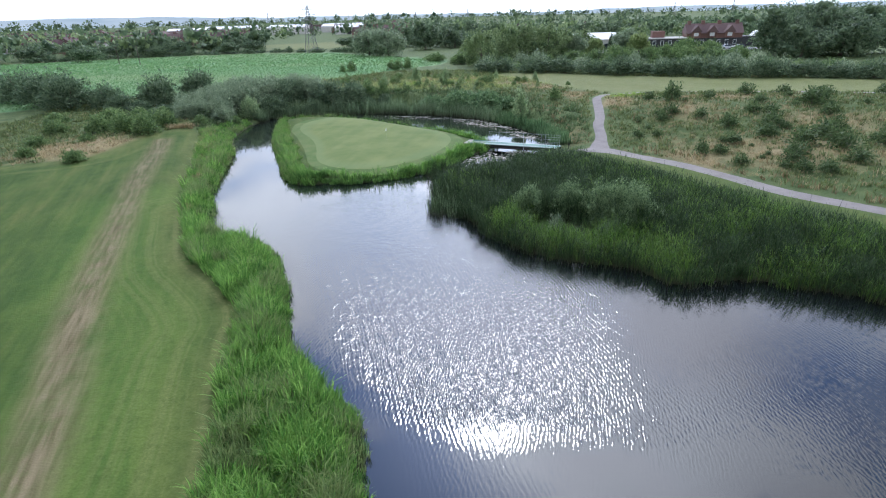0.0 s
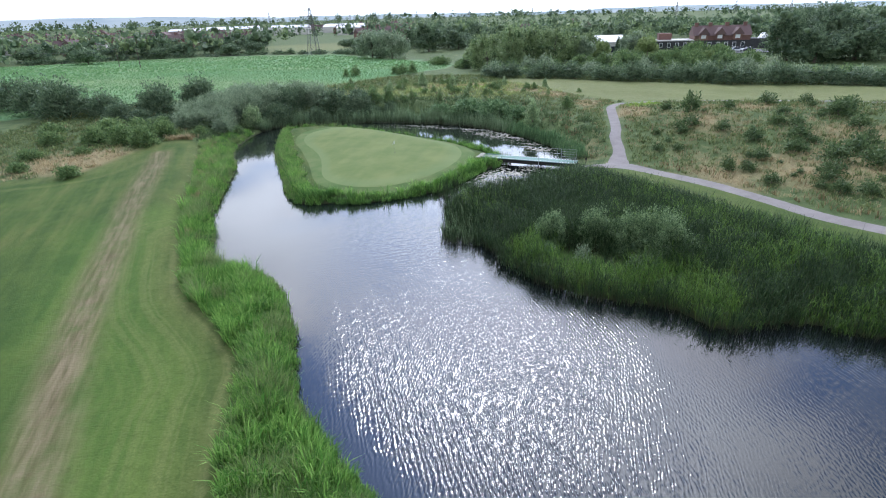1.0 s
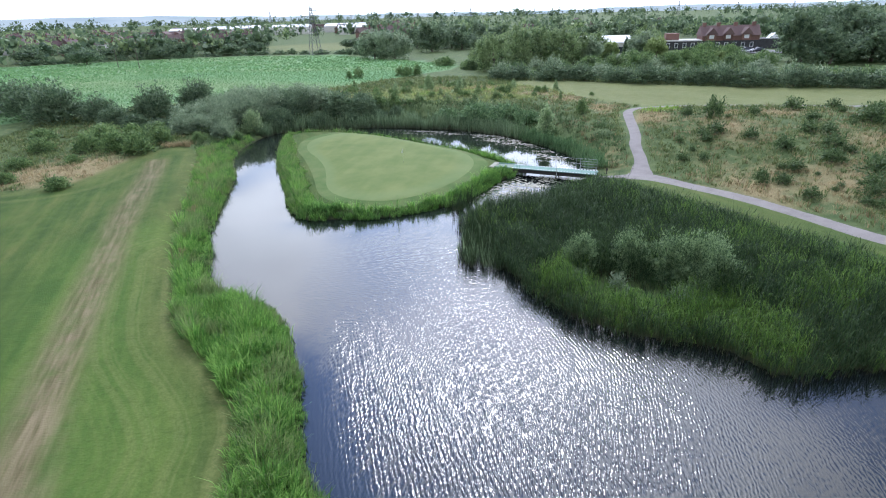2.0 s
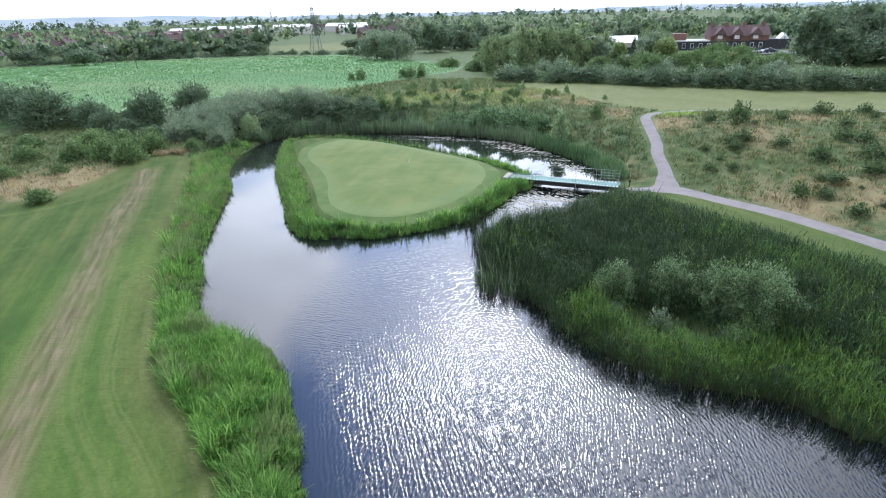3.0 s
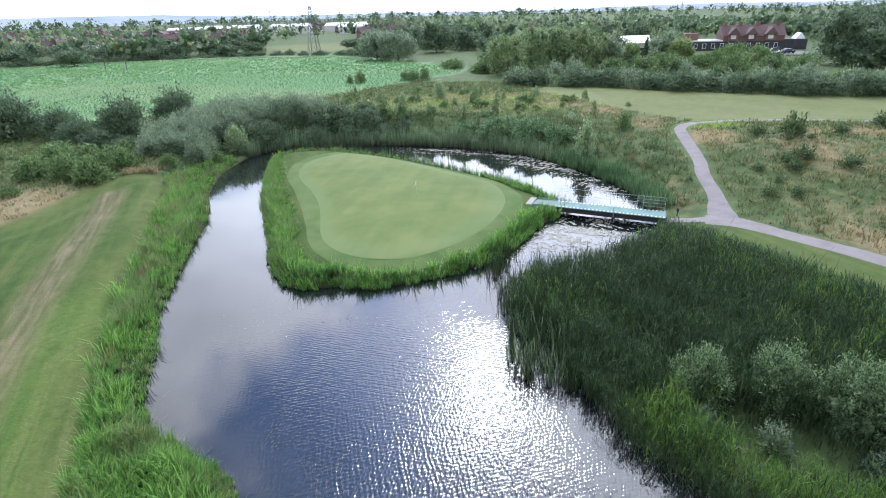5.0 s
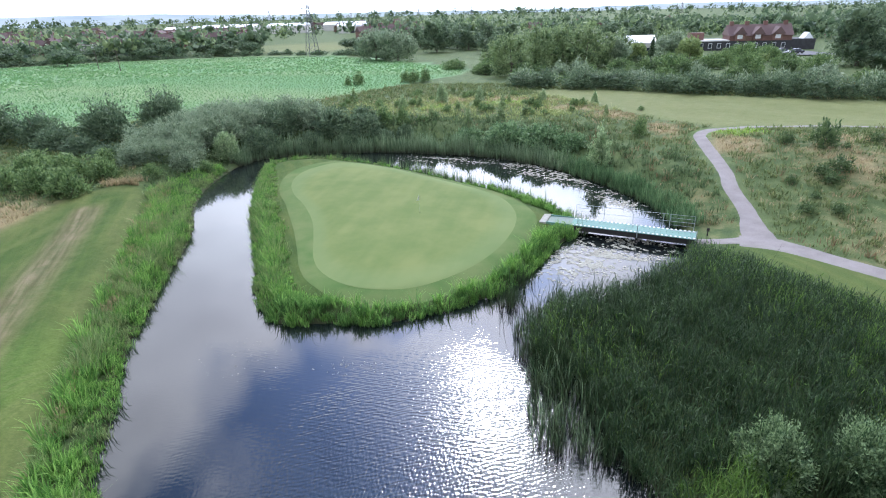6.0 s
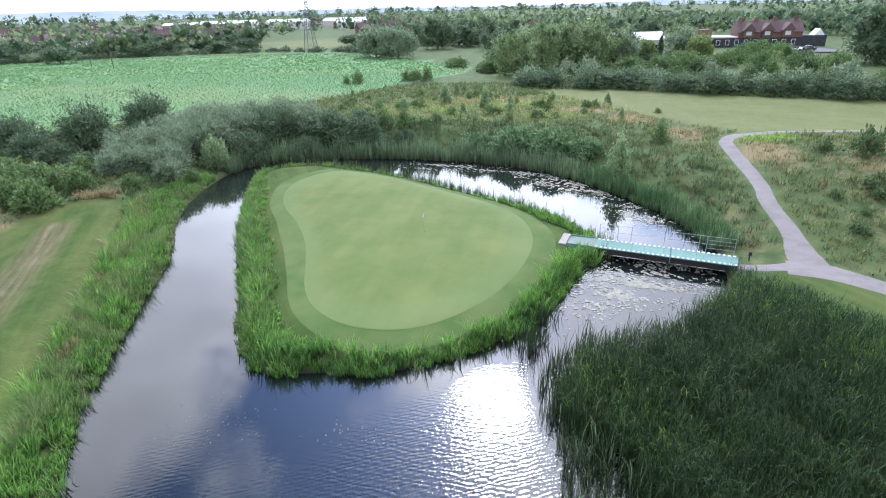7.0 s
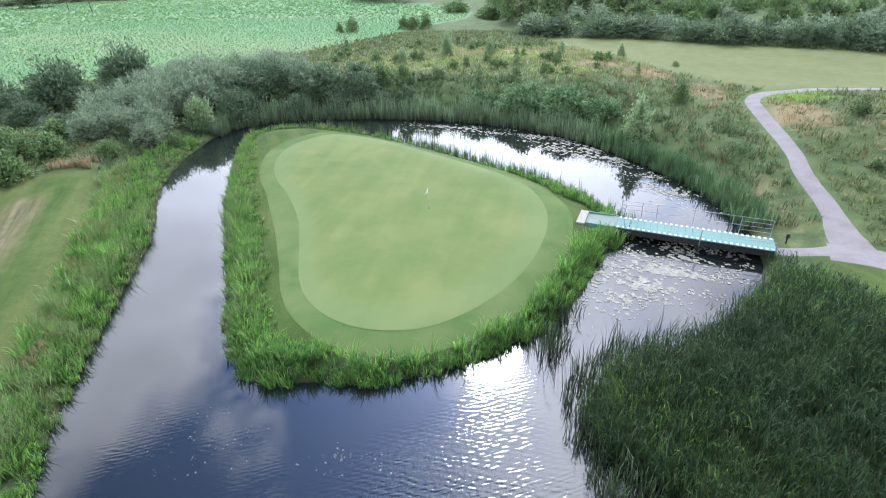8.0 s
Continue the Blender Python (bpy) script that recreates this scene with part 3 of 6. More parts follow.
wx, wy = np.linspace(-32, 46, 79), np.linspace(-36, 84, 121)
WX, WY = [a.ravel() for a in np.meshgrid(wx, wy)]
off = -dry_side(WX, WY)
sway = 1.2 * waves(WX, WY, 6, 82)
west = 1 - 0.85 * smooth(-7.5, -10.5, WX + sway + 0.35 * np.maximum(28 - WY, 0) - 0.9 * np.maximum(WY - 37, 0)) * smooth(16, 22, WY)
east = 1 - 0.85 * smooth(9.5, 14.5, WX + sway)
south = 0.10 + 0.90 * smooth(12.6, 14.2, WY + 0.25 * np.maximum(WX - 8, 0) + 0.6 * waves(WX, WY, 7, 81))
open_water = (0.15 + 0.85 * smooth(0.8, 2.6, off)) * smooth(0.1, 0.8, off) * west * east * south * (0.16 + 0.34 * smooth(47, 38, WY) + 0.50 * smooth(38, 22, WY))
water = new("water", mesh_from("water", np.stack([WX, WY, 0 * WX], 1), grid_faces(len(wx), len(wy)), m_water, {"ripple": open_water}, True))
tagged(water, "rippled dark pond water reflecting a cloudy sky", "pond", kind="structure")


def turf(name, line, mat, lift, crown, label):
    """A turf sheet with a smooth outline, in rings toward its middle."""
    mid = line.mean(0)
    rings = np.array([1.0, 0.985, 0.96, 0.93, 0.88, 0.8, 0.68, 0.54, 0.38, 0.2, 0.0005])
    pts = np.vstack([mid + (line - mid) * r for r in rings])
    n = len(line)
    z = land(pts[:, 0], pts[:, 1]) + np.repeat(lift + crown * (1 - rings ** 3), n)
    faces = np.vstack([np.stack([np.arange(n) + k * n, (np.arange(n) + 1) % n + k * n, (np.arange(n) + 1) % n + (k + 1) * n, np.arange(n) + (k + 1) * n], 1) for k in range(len(rings) - 1)])
    ob = new(name, mesh_from(name, np.column_stack([pts, z]), faces, mat, {"edge": np.repeat(smooth(0.80, 0.93, rings), n)}, True))
    return tagged(ob, label, "turf", kind="structure")


mid_green = green_line.mean(0)
away = green_line - mid_green
collar_line = green_line + away / np.linalg.norm(away, axis=1)[:, None] * (1.5 - 0.9 * smooth(58, 68, green_line[:, 1] + 0.6 * green_line[:, 0]))[:, None]
turf("fringe", collar_line, m_collar, 0.010, 0.02, "mown fringe of bright grass round the putting green")
turf("putting_green", green_line, m_green, 0.022, 0.10, "smooth pale green closely mown putting surface")


def ribbon(name, line, widths, lift, mat, label):
    n = len(line)
    t = np.gradient(line, axis=0)
    t /= np.linalg.norm(t, axis=1)[:, None]
    side = np.stack([-t[:, 1], t[:, 0]], 1)
    across = np.linspace(-0.5, 0.5, 7)
    w = np.asarray(widths)[:, None]
    pts = np.stack([line + side * w * a for a in across], 1).reshape(-1, 2)
    r = np.random.RandomState(len(name))
    pts += r.normal(0, 0.015, pts.shape)
    z = land(pts[:, 0], pts[:, 1]) + lift - 0.03 * (np.abs(np.tile(across, n)) > 0.49)
    ob = new(name, mesh_from(name, np.column_stack([pts, z]), grid_faces(7, n), mat, shade=True))
    return tagged(ob, label, "path", kind="structure")


def flare(line, at, width, more, reach):
    return width + more * np.exp(-(np.hypot(line[:, 0] - at[0], line[:, 1] - at[1]) / reach) ** 2)


ribbon("path", upper_path, flare(upper_path, (17.2, 55), 1.35, 0.9, 2.4), 0.020, m_path, "pale grey tarmac cart path winding uphill")
ribbon("path", lower_path, flare(lower_path, (17.2, 54.0), 1.5, 0.6, 3.0), 0.027, m_path, "pale grey tarmac cart path beside mown verge")
spur = spline([(12.6, 54.75), (14.2, 54.6), (16.0, 54.6), (17.4, 54.6)], 0.4, False)
ribbon("path", spur, flare(spur, (17.4, 55), 0.85, 0.9, 1.5), 0.034, m_path, "short pale tarmac spur leading onto the footbridge")

# distant hills, a glowing sheet with haze in its colour, and the far plain
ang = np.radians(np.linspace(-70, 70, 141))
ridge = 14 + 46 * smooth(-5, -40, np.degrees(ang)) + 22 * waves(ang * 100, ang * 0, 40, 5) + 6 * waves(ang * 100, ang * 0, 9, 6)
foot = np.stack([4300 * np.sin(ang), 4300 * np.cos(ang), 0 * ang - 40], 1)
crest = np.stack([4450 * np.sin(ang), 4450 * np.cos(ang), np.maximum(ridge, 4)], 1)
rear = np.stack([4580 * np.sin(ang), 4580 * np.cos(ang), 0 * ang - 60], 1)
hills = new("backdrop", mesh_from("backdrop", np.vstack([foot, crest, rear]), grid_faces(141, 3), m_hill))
tagged(hills, "glowing distant hills with blue haze painted in, along the horizon", "hills", kind="structure")


# ---- plants ----
def blades(rng, x, y, z, tall, wide, lean, wind=(0.0, 0.0), way=None, arch=0.1):
    """Bent, tapered blades: five corners and three faces each. way: where each one leans; arch: how far its tip sinks."""
    n = len(x)
    tall = tall * rng.uniform(0.6, 1.15, n)
    a = rng.uniform(0, 6.283, n)
    b = rng.uniform(0, 6.283, n) if way is None else way + rng.normal(0, 0.5, n)
    out = lean * tall * rng.uniform(0.2, 1.0, n)
    lx, ly = out * np.cos(b) + wind[0] * tall, out * np.sin(b) + wind[1] * tall
    w = wide * rng.uniform(0.6, 1.3, n)
    sx, sy = 0.5 * w * np.cos(a), 0.5 * w * np.sin(a)
    v = np.empty((n, 5, 3), np.float32)
    for k, (f, s, up_k) in enumerate(((0, 1, 0), (0, -1, 0), (0.36, 0.8, 0.62), (0.36, -0.8, 0.62), (1, 0, 1 - arch))):
        v[:, k, 0], v[:, k, 1], v[:, k, 2] = x + f * lx + s * sx, y + f * ly + s * sy, z + up_k * tall - (0.03 if k < 2 else 0)
    i = np.arange(n)[:, None] * 5
    faces = np.stack([i + [0, 1, 3], i + [0, 3, 2], i + [2, 3, 4]], 1).reshape(-1, 3)
    return v.reshape(-1, 3), faces, np.tile(np.array([0, 0, 0.58, 0.58, 1], np.float32), n)


def stuff(name, mat, sets, label, category):
    """One object of uncountable blades or leaves."""
    vs, fs, al, k = [], [], [], 0
    for v, f, a in sets:
        vs.append(v), fs.append(f + k), al.append(a)
        k += len(v)
    ob = new(name, mesh_from(name, np.vstack(vs), np.vstack(fs), mat, {"along": np.concatenate(al)}))
    return tagged(ob, label, category, kind="stuff")


def scatter(rng, n, x0, x1, y0, y1):
    return rng.uniform(x0, x1, n), rng.uniform(y0, y1, n)


def clumped(rng, x, y, size, amount):
    """Thin out a scatter so that it stands in clumps."""
    return rng.uniform(0, 1, len(x)) < 1 - amount + amount * smooth(-0.35, 0.35, waves(x, y, size, 11) + 0.7 * waves(x, y, size * 0.37, 12))


def grow(rng, cx, cy, tall, wide, lean, wind=(0, 0), swing=0.25, each=12, spread=0.2, arch=0.2):
    """Tussocks: blades that fan out from each of the given places."""
    size = np.clip(rng.lognormal(0, 0.28, len(cx)), 0.45, 1.9)
    t = np.asarray(tall) * (1 + swing * 2 * waves(cx, cy, 2.3, 21) + swing * waves(cx, cy, 0.8, 22)) * size
    k = np.repeat(np.arange(len(cx)), each)
    way = rng.uniform(0, 6.283, len(k))
    off = spread * rng.uniform(0, 1, len(k)) * size[k]
    x, y = cx[k] + off * np.cos(way), cy[k] + off * np.sin(way)
    z = np.maximum(land(cx, cy), -0.25)[k]
    return blades(rng, x, y, z, t[k], wide, lean, wind, way, arch)


def left_of_pond(x, y):
    return depth_in(x, y, fairway)


rng = np.random.RandomState(5)
# lush sedge along the fairway's bank
x, y = scatter(rng, 60000, -31, 7, -9, 73)
d = dry_side(x, y)
ok = (d > -0.1 + 0.25 * smooth(40, 60, y)) & (d < 9) & (x < -0.55 * (y - 12) + 4.5) & ~inside(x, y, island)
x, y, d = x[ok], y[ok], d[ok]
ok = (left_of_pond(x, y) < 0.15 + 0.3 * waves(x, y, 3, 8)) & (d < 7.5)
x, y, d = x[ok], y[ok], d[ok]
ok = clumped(rng, x, y, 1.5, 0.35)
x, y, d = x[ok], y[ok], d[ok]
more_x, more_y = scatter(rng, 15000, -14, 7, -6, 34)
ok = (dry_side(more_x, more_y) > -0.05) & (dry_side(more_x, more_y) < 7.5) & (left_of_pond(more_x, more_y) < 0) & (more_x < -0.55 * (more_y - 12) + 4.5)
x, y = np.concatenate([x, more_x[ok]]), np.concatenate([y, more_y[ok]])
d = dry_side(x, y)
low = (1 - 0.35 * smooth(52, 68, y)) * (0.55 + 0.45 * smooth(0, 1.0, d))
kind = waves(x, y, 3.2, 31) + 0.6 * waves(x, y, 1.1, 32) + 0.25 * rng.normal(0, 1, len(x)) + 0.2 * smooth(30, 45, y)
for name, mat_k, pick, tall_k, wide_k, lab, cat in (("bank_sedge", m_sedge, kind < 0.02, 0.78, 0.060, "lush bright green sedge on the pond's fairway bank", "sedge"), ("bank_sedge", m_sedge_deep, (kind >= 0.02) & (kind < 0.3), 0.66, 0.055, "deeper green broad sedge on the fairway bank", "sedge"),
                                                    ("bank_grass", m_sedge_pale, kind >= 0.3, 0.80, 0.042, "tall seeding pale green grass on the pond bank", "grass")):
    stuff(name, mat_k, [grow(rng, x[pick], y[pick], tall_k * low[pick], 0.62 * wide_k, 0.66, (0.03, 0.0), 0.34, 22, 0.2, 0.16)], lab, cat)

x, y = scatter(rng, 16000, -36, -12, 30, 66)
q = depth_in(x, y, fairway)
ok = (q < -0.1) & (q > -1.5) & (dry_side(x, y) > 1.5) & (y > 34) & (waves(x, y, 3.5, 35) > -0.12) & (x > -0.62 * y + 2)
stuff("bank_straw", m_straw, [grow(rng, x[ok], y[ok], 0.55, 0.04, 0.6, (0, 0), 0.2, 10, 0.16)], "dry straw coloured tufts along the fairway's edge", "grass")

# island margin
x, y = scatter(rng, 30000, -27, 8, 41, 79)
d = depth_in(x, y, island)
rim = 2.0 - 0.9 * smooth(60, 68, y + 0.6 * (x + 10)) + 0.5 * waves(x, y, 4, 41)
ok = (d > -0.25 + 0.35 * smooth(55, 66, y - 0.3 * x - 6)) & (d < rim) & (line_distance(x, y, collar_line) > 0.1) & ~inside(x, y, collar_line) & (line_distance(x, y, np.array([(1.6, 58.3), (7.0, 56.5)]), False) > 1.0)
x, y, d, rim = x[ok], y[ok], d[ok], rim[ok]
ok = clumped(rng, x, y, 1.2, 0.45) & (rng.uniform(0, 1, len(x)) < np.where(smooth(62, 70, y + 0.5 * x) > 0.5, 0.35, 1.0))
x, y, d, rim = x[ok], y[ok], d[ok], rim[ok]
short = (0.7 + 0.3 * smooth(-0.1, 0.7, d)) * (1 - 0.72 * smooth(0.35, 1.0, d / rim)) * (1 - 0.4 * smooth(58, 70, y))
silver = (x < -12.5) & (rng.uniform(0, 1, len(x)) < 0.4)
deep = ~silver & (waves(x, y, 2.4, 43) + 0.6 * waves(x, y, 0.9, 44) + 0.25 * rng.normal(0, 1, len(x)) > 0.08)
for name, mat_k, pick, lab in (("island_sedge", m_sedge, ~silver & ~deep, "overhanging bright green sedge round the island's edge"), ("island_sedge", m_sedge_deep, deep, "deeper green sedge tufts round the island's edge"), ("island_herbs", m_sedge_pale, silver, "silvery green waterside herbs on the island bank")):
    stuff(name, mat_k, [grow(rng, x[pick], y[pick], 0.78 * short[pick], 0.036, 0.68, (0, 0), 0.3, 20, 0.17, 0.16)], lab, "sedge")

# the reed bed on the peninsula
x, y = scatter(rng, 64000, 0, 46, 8, 56)
d = dry_side(x, y)
edge_line = depth_in(x, y, verge)
ok = (d > -0.5 + 0.9 * smooth(42, 45, y)) & ((x > 7) | (y > 28)) & (edge_line < 0.6) & (line_distance(x, y, lower_path, False) > 1.6) & ~inside(x, y, island) & (y < 56)
x, y, d = x[ok], y[ok], d[ok]
paths_side = (x - 15.6) * 0.8 + (y - 50.8) * 0.6
ok = (paths_side < -0.7 + 0.4 * waves(x, y, 4, 6)) & ((x < 13.2) | (y < 53.6))
glade = (np.hypot((x - 11.6) / 3.0, (y - 31.2) / 1.5) < 1) | (np.hypot((x - 9.2) / 1.6, (y - 32.6) / 0.9) < 1)
ok &= ~glade | (rng.uniform(0, 1, len(x)) < 0.18)
ok &= clumped(rng, x, y, 2.0, 0.3)
x, y, d, glade = x[ok], y[ok], d[ok], glade[ok]
tall = (1.2 + 0.3 * smooth(0, 5, d)) * np.where(glade, 0.45, 1.0) * (1 - 0.55 * smooth(-5.0, -0.7, (x - 15.6) * 0.8 + (y - 50.8) * 0.6))
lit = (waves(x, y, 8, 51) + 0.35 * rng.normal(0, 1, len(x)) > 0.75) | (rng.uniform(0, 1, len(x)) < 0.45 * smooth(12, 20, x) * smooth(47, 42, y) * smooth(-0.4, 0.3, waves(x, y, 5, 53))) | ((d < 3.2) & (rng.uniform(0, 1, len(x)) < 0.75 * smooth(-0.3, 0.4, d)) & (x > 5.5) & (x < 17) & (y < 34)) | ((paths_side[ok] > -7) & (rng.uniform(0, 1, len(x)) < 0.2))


def reed_leaves(rng, cx, cy, tall, each, size=0.50, wide=0.028):
    """Arching leaves that stand off the upper half of the reed stems."""
    t = tall * (1 + 0.32 * waves(cx, cy, 2.3, 21) + 0.16 * waves(cx, cy, 0.8, 22)) * np.clip(rng.lognormal(0, 0.2, len(cx)), 0.6, 1.5)
    k = np.repeat(np.arange(len(cx)), each)
    x, y = cx[k] + rng.normal(0, 0.2, len(k)), cy[k] + rng.normal(0, 0.2, len(k))
    z = np.maximum(land(cx, cy), -0.25)[k] + t[k] * (1 - 0.62 * rng.uniform(0, 1, len(k)) ** 1.4) - 0.15
    v, f, a = blades(rng, x, y, z, np.full(len(k), size), wide, 1.25, (-0.12, 0.05), None, 0.45)
    return v, f, 0.55 + 0.45 * a


def reeds(x, y, tall, stems, leaves):
    return [grow(rng, x, y, tall, 0.028, 0.34, (0.02, 0.0), 0.16, stems, 0.25, 0.08), reed_leaves(rng, x, y, tall, leaves)]


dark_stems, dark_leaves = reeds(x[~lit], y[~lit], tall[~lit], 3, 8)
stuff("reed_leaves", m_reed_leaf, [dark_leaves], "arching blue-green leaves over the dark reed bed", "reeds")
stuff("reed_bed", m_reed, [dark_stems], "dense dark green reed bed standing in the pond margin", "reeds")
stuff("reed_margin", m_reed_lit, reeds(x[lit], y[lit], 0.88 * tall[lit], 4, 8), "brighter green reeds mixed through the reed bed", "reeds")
# thin reeds in open water off the bed and off the island
x, y = scatter(rng, 1500, -0.3, 5, 34.5, 49)
d = dry_side(x, y)
ok = (d < 0.2) & (d > -1.0) & (x > 0.2) & clumped(rng, x, y, 1.0, 0.8)
x2, y2 = rng.normal(0.6, 0.5, 40), rng.normal(46.3, 0.5, 40)
stuff("water_reeds", m_reed, [grow(rng, np.concatenate([x[ok], x2]), np.concatenate([y[ok], y2]), 1.25, 0.03, 0.35, (0.08, 0), 0.2, 6, 0.2, 0.1)], "sparse thin reeds standing in shallow water", "reeds")
x, y = scatter(rng, 900, 0.9, 4.8, 34.6, 41.8)
d = dry_side(x, y)
ok = (d < 0.3) & (x > 1.1 + 0.3 * waves(x, y, 1.5, 46)) & (y > 35.6 - 0.35 * (x - 1.5)) & clumped(rng, x, y, 0.9, 0.6)
pale_k = rng.uniform(0, 1, len(x)) < 0.4
stuff("water_reeds", m_reed, [grow(rng, x[ok & ~pale_k], y[ok & ~pale_k], 1.45, 0.03, 0.4, (-0.05, -0.08), 0.2, 6, 0.2, 0.15)], "dark thin reeds leaning over a shallow inlet", "reeds")
stuff("water_reeds", m_back_reed, [grow(rng, x[ok & pale_k], y[ok & pale_k], 1.3, 0.026, 0.3, (-0.05, -0.08), 0.2, 5, 0.2, 0.1)], "pale thin reed stems standing in a shallow inlet", "reeds")

# reeds along the back of the pond
x, y = scatter(rng, 30000, -31, 17, 54, 85)
d = -depth_in(x, y, shore)
wide = 1.5 + 0.5 * waves(x, y, 5, 61)
ok = (d > -0.4) & (d < wide) & (x > -29.5) & ((y > 75) | (x > 0)) & ~((x > 11.5) & (y < 57.5)) & clumped(rng, x, y, 1.3, 0.3)
x, y = x[ok], y[ok]
east_side = x + 0.8 * rng.normal(0, 1, len(x)) > 6
stuff("back_reeds", m_back_reed, [grow(rng, x[~east_side], y[~east_side], 1.3, 0.05, 0.16, (0, 0), 0.14, 9, 0.2, 0.04)], "grey green reeds along the far pond bank", "reeds")
stuff("back_reeds", m_bank_reed, [grow(rng, x[east_side], y[east_side], 0.95, 0.045, 0.25, (0, 0), 0.2, 9, 0.2, 0.05)], "green reeds along the pond bank below the path", "reeds")

# rushes along the island's back edge
x, y = scatter(rng, 24000, -24, 8, 55, 79)
d = depth_in(x, y, island)
ok = (d > -0.7) & (d < 0.25) & (y + 0.75 * x > 60.5) & (np.hypot(x - 4.6, y - 58.2) > 1.6) & clumped(rng, x, y, 1.6, 0.6) & (rng.uniform(0, 1, len(x)) < 0.75)
stuff("island_rushes", m_herb, [grow(rng, x[ok], y[ok], 0.85, 0.035, 0.14, (0, 0), 0.2, 6, 0.12, 0.03)], "thin upright rushes along the island's back edge", "rushes")

# rough grass over the mounds
x, y = scatter(rng, 60000, -62, 60, 22, 128)
d = dry_side(x, y)
ok = (d > 1.0) & (depth_in(x, y, fairway) < -0.2) & (depth_in(x, y, far_fairway) < -0.3) & (depth_in(x, y, verge) < -0.1) & ~inside(x, y, field) & ~inside(x, y, island)
ok &= (line_distance(x, y, lower_path, False) > 1.15) & (line_distance(x, y, upper_path, False) > 1.1) & ~((x > 0) & (x < 17) & (y < 53.5) & (y > 26)) & ~((x < 0) & (y < 42))
ok &= ~((x > 12) & (x < 17.5) & (y > 53) & (y < 57.5)) & ((x < 0) | (y > 56) | ((x - 17.5) * 0.8 + (y - 54.1) * 0.6 > 1.0))
x, y = x[ok], y[ok]
ok = clumped(rng, x, y, 2.2, 0.5)
x, y = x[ok], y[ok]
dry_here = dry_spots(x, y)
dry_pick = rng.uniform(0, 1, len(x)) < 0.04 + 1.35 * dry_here * smooth(-0.55, 0.1, waves(x, y, 4, 37))
herb = ~dry_pick & (x < 17) & (x > -34) & (y > 56) & (dry_side(x, y) < 8.5 + 3 * waves(x, y, 6, 38) + 0.8 * rng.normal(0, 1, len(x)))
wild = ~dry_pick & ~herb
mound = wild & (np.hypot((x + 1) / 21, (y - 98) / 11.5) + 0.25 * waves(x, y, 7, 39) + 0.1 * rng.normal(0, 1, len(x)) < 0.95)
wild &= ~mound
lush = (wild | mound) & (rng.uniform(0, 1, len(x)) < 1.3 * lush_spots(x, y) - 0.1)
path_gap = line_distance(x, y, lower_path, False)
brown = (wild & (path_gap < 2.8) & (rng.uniform(0, 1, len(x)) < 0.55) & (x > 19)) | (herb & (x > 3) & (rng.uniform(0, 1, len(x)) < 0.14)) | (wild & (x > 19) & (waves(x, y, 6, 44) > 0.3) & (rng.uniform(0, 1, len(x)) < 0.2))
wild, mound, herb = wild & ~lush & ~brown, mound & ~lush, herb & ~brown
stuff("lush_grass", m_lush, [grow(rng, x[lush], y[lush], 0.36, 0.06, 1.0, (0, 0), 0.3, 8, 0.36, 0.25)], "bright yellow-green fresh grass patch on the mound", "grass")
stuff("brown_grass", m_brown, [grow(rng, x[brown], y[brown], 0.48, 0.05, 0.8, (0, 0), 0.3, 7, 0.32, 0.2)], "withered brown grass and seed heads in the rough", "grass")
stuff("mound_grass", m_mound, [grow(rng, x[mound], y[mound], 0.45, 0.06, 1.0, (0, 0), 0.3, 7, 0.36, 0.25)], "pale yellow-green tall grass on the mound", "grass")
stuff("rough_grass", m_wild, [grow(rng, x[wild], y[wild], 0.42, 0.065, 1.0, (0, 0), 0.3, 6, 0.34, 0.25)], "long unmown green rough grass over the mounds", "grass")
stuff("bank_herbs", m_herb, [grow(rng, x[herb], y[herb], 0.55, 0.06, 0.9, (0, 0), 0.3, 9, 0.36, 0.25)], "lush darker herbs and nettles on the far pond bank", "herbs")
stuff("dry_grass", m_straw, [grow(rng, x[dry_pick], y[dry_pick], 0.30, 0.05, 1.1, (0, 0), 0.3, 8, 0.34, 0.2)], "straw coloured dry grass among the rough", "grass")

# crop plants
cx, cy = np.meshgrid(np.arange(-150, 130, 0.62), np.arange(-20, 260, 0.5))
ca, sa = math.cos(0.45), math.sin(0.45)
px, py = (cx * ca - cy * sa).ravel() - 20, (cx * sa + cy * ca).ravel() + 60
px, py = px + rng.normal(0, 0.25, len(px)), py + rng.normal(0, 0.25, len(py))
ok = (py > 70) & (py < 160) & (px > -105)
px, py = px[ok], py[ok]
ok = (depth_in(px, py, field) > 0.5) & (rng.uniform(0, 1, len(px)) < 0.93)
px, py = px[ok], py[ok]
far_x, far_y = scatter(rng, 45000, -240, 0, 70, 262)
ok = ~((far_y > 70) & (far_y < 160) & (far_x > -105))
far_x, far_y = far_x[ok], far_y[ok]
ok = depth_in(far_x, far_y, field) > 1.0
far_x, far_y = far_x[ok], far_y[ok]
sets = [blades(rng, far_x, far_y, land(far_x, far_y, np.full(far_x.shape, 50.0)), np.full(far_x.shape, 0.32), 0.55, 1.6)]
for k in range(2):
    sets.append(blades(rng, px, py, land(px, py, np.full(px.shape, 50.0)), np.full(px.shape, 0.22), 0.14, 1.2))
stuff("crop_rows", m_crop, sets, "leafy green crop plants in rows across the field", "crop")


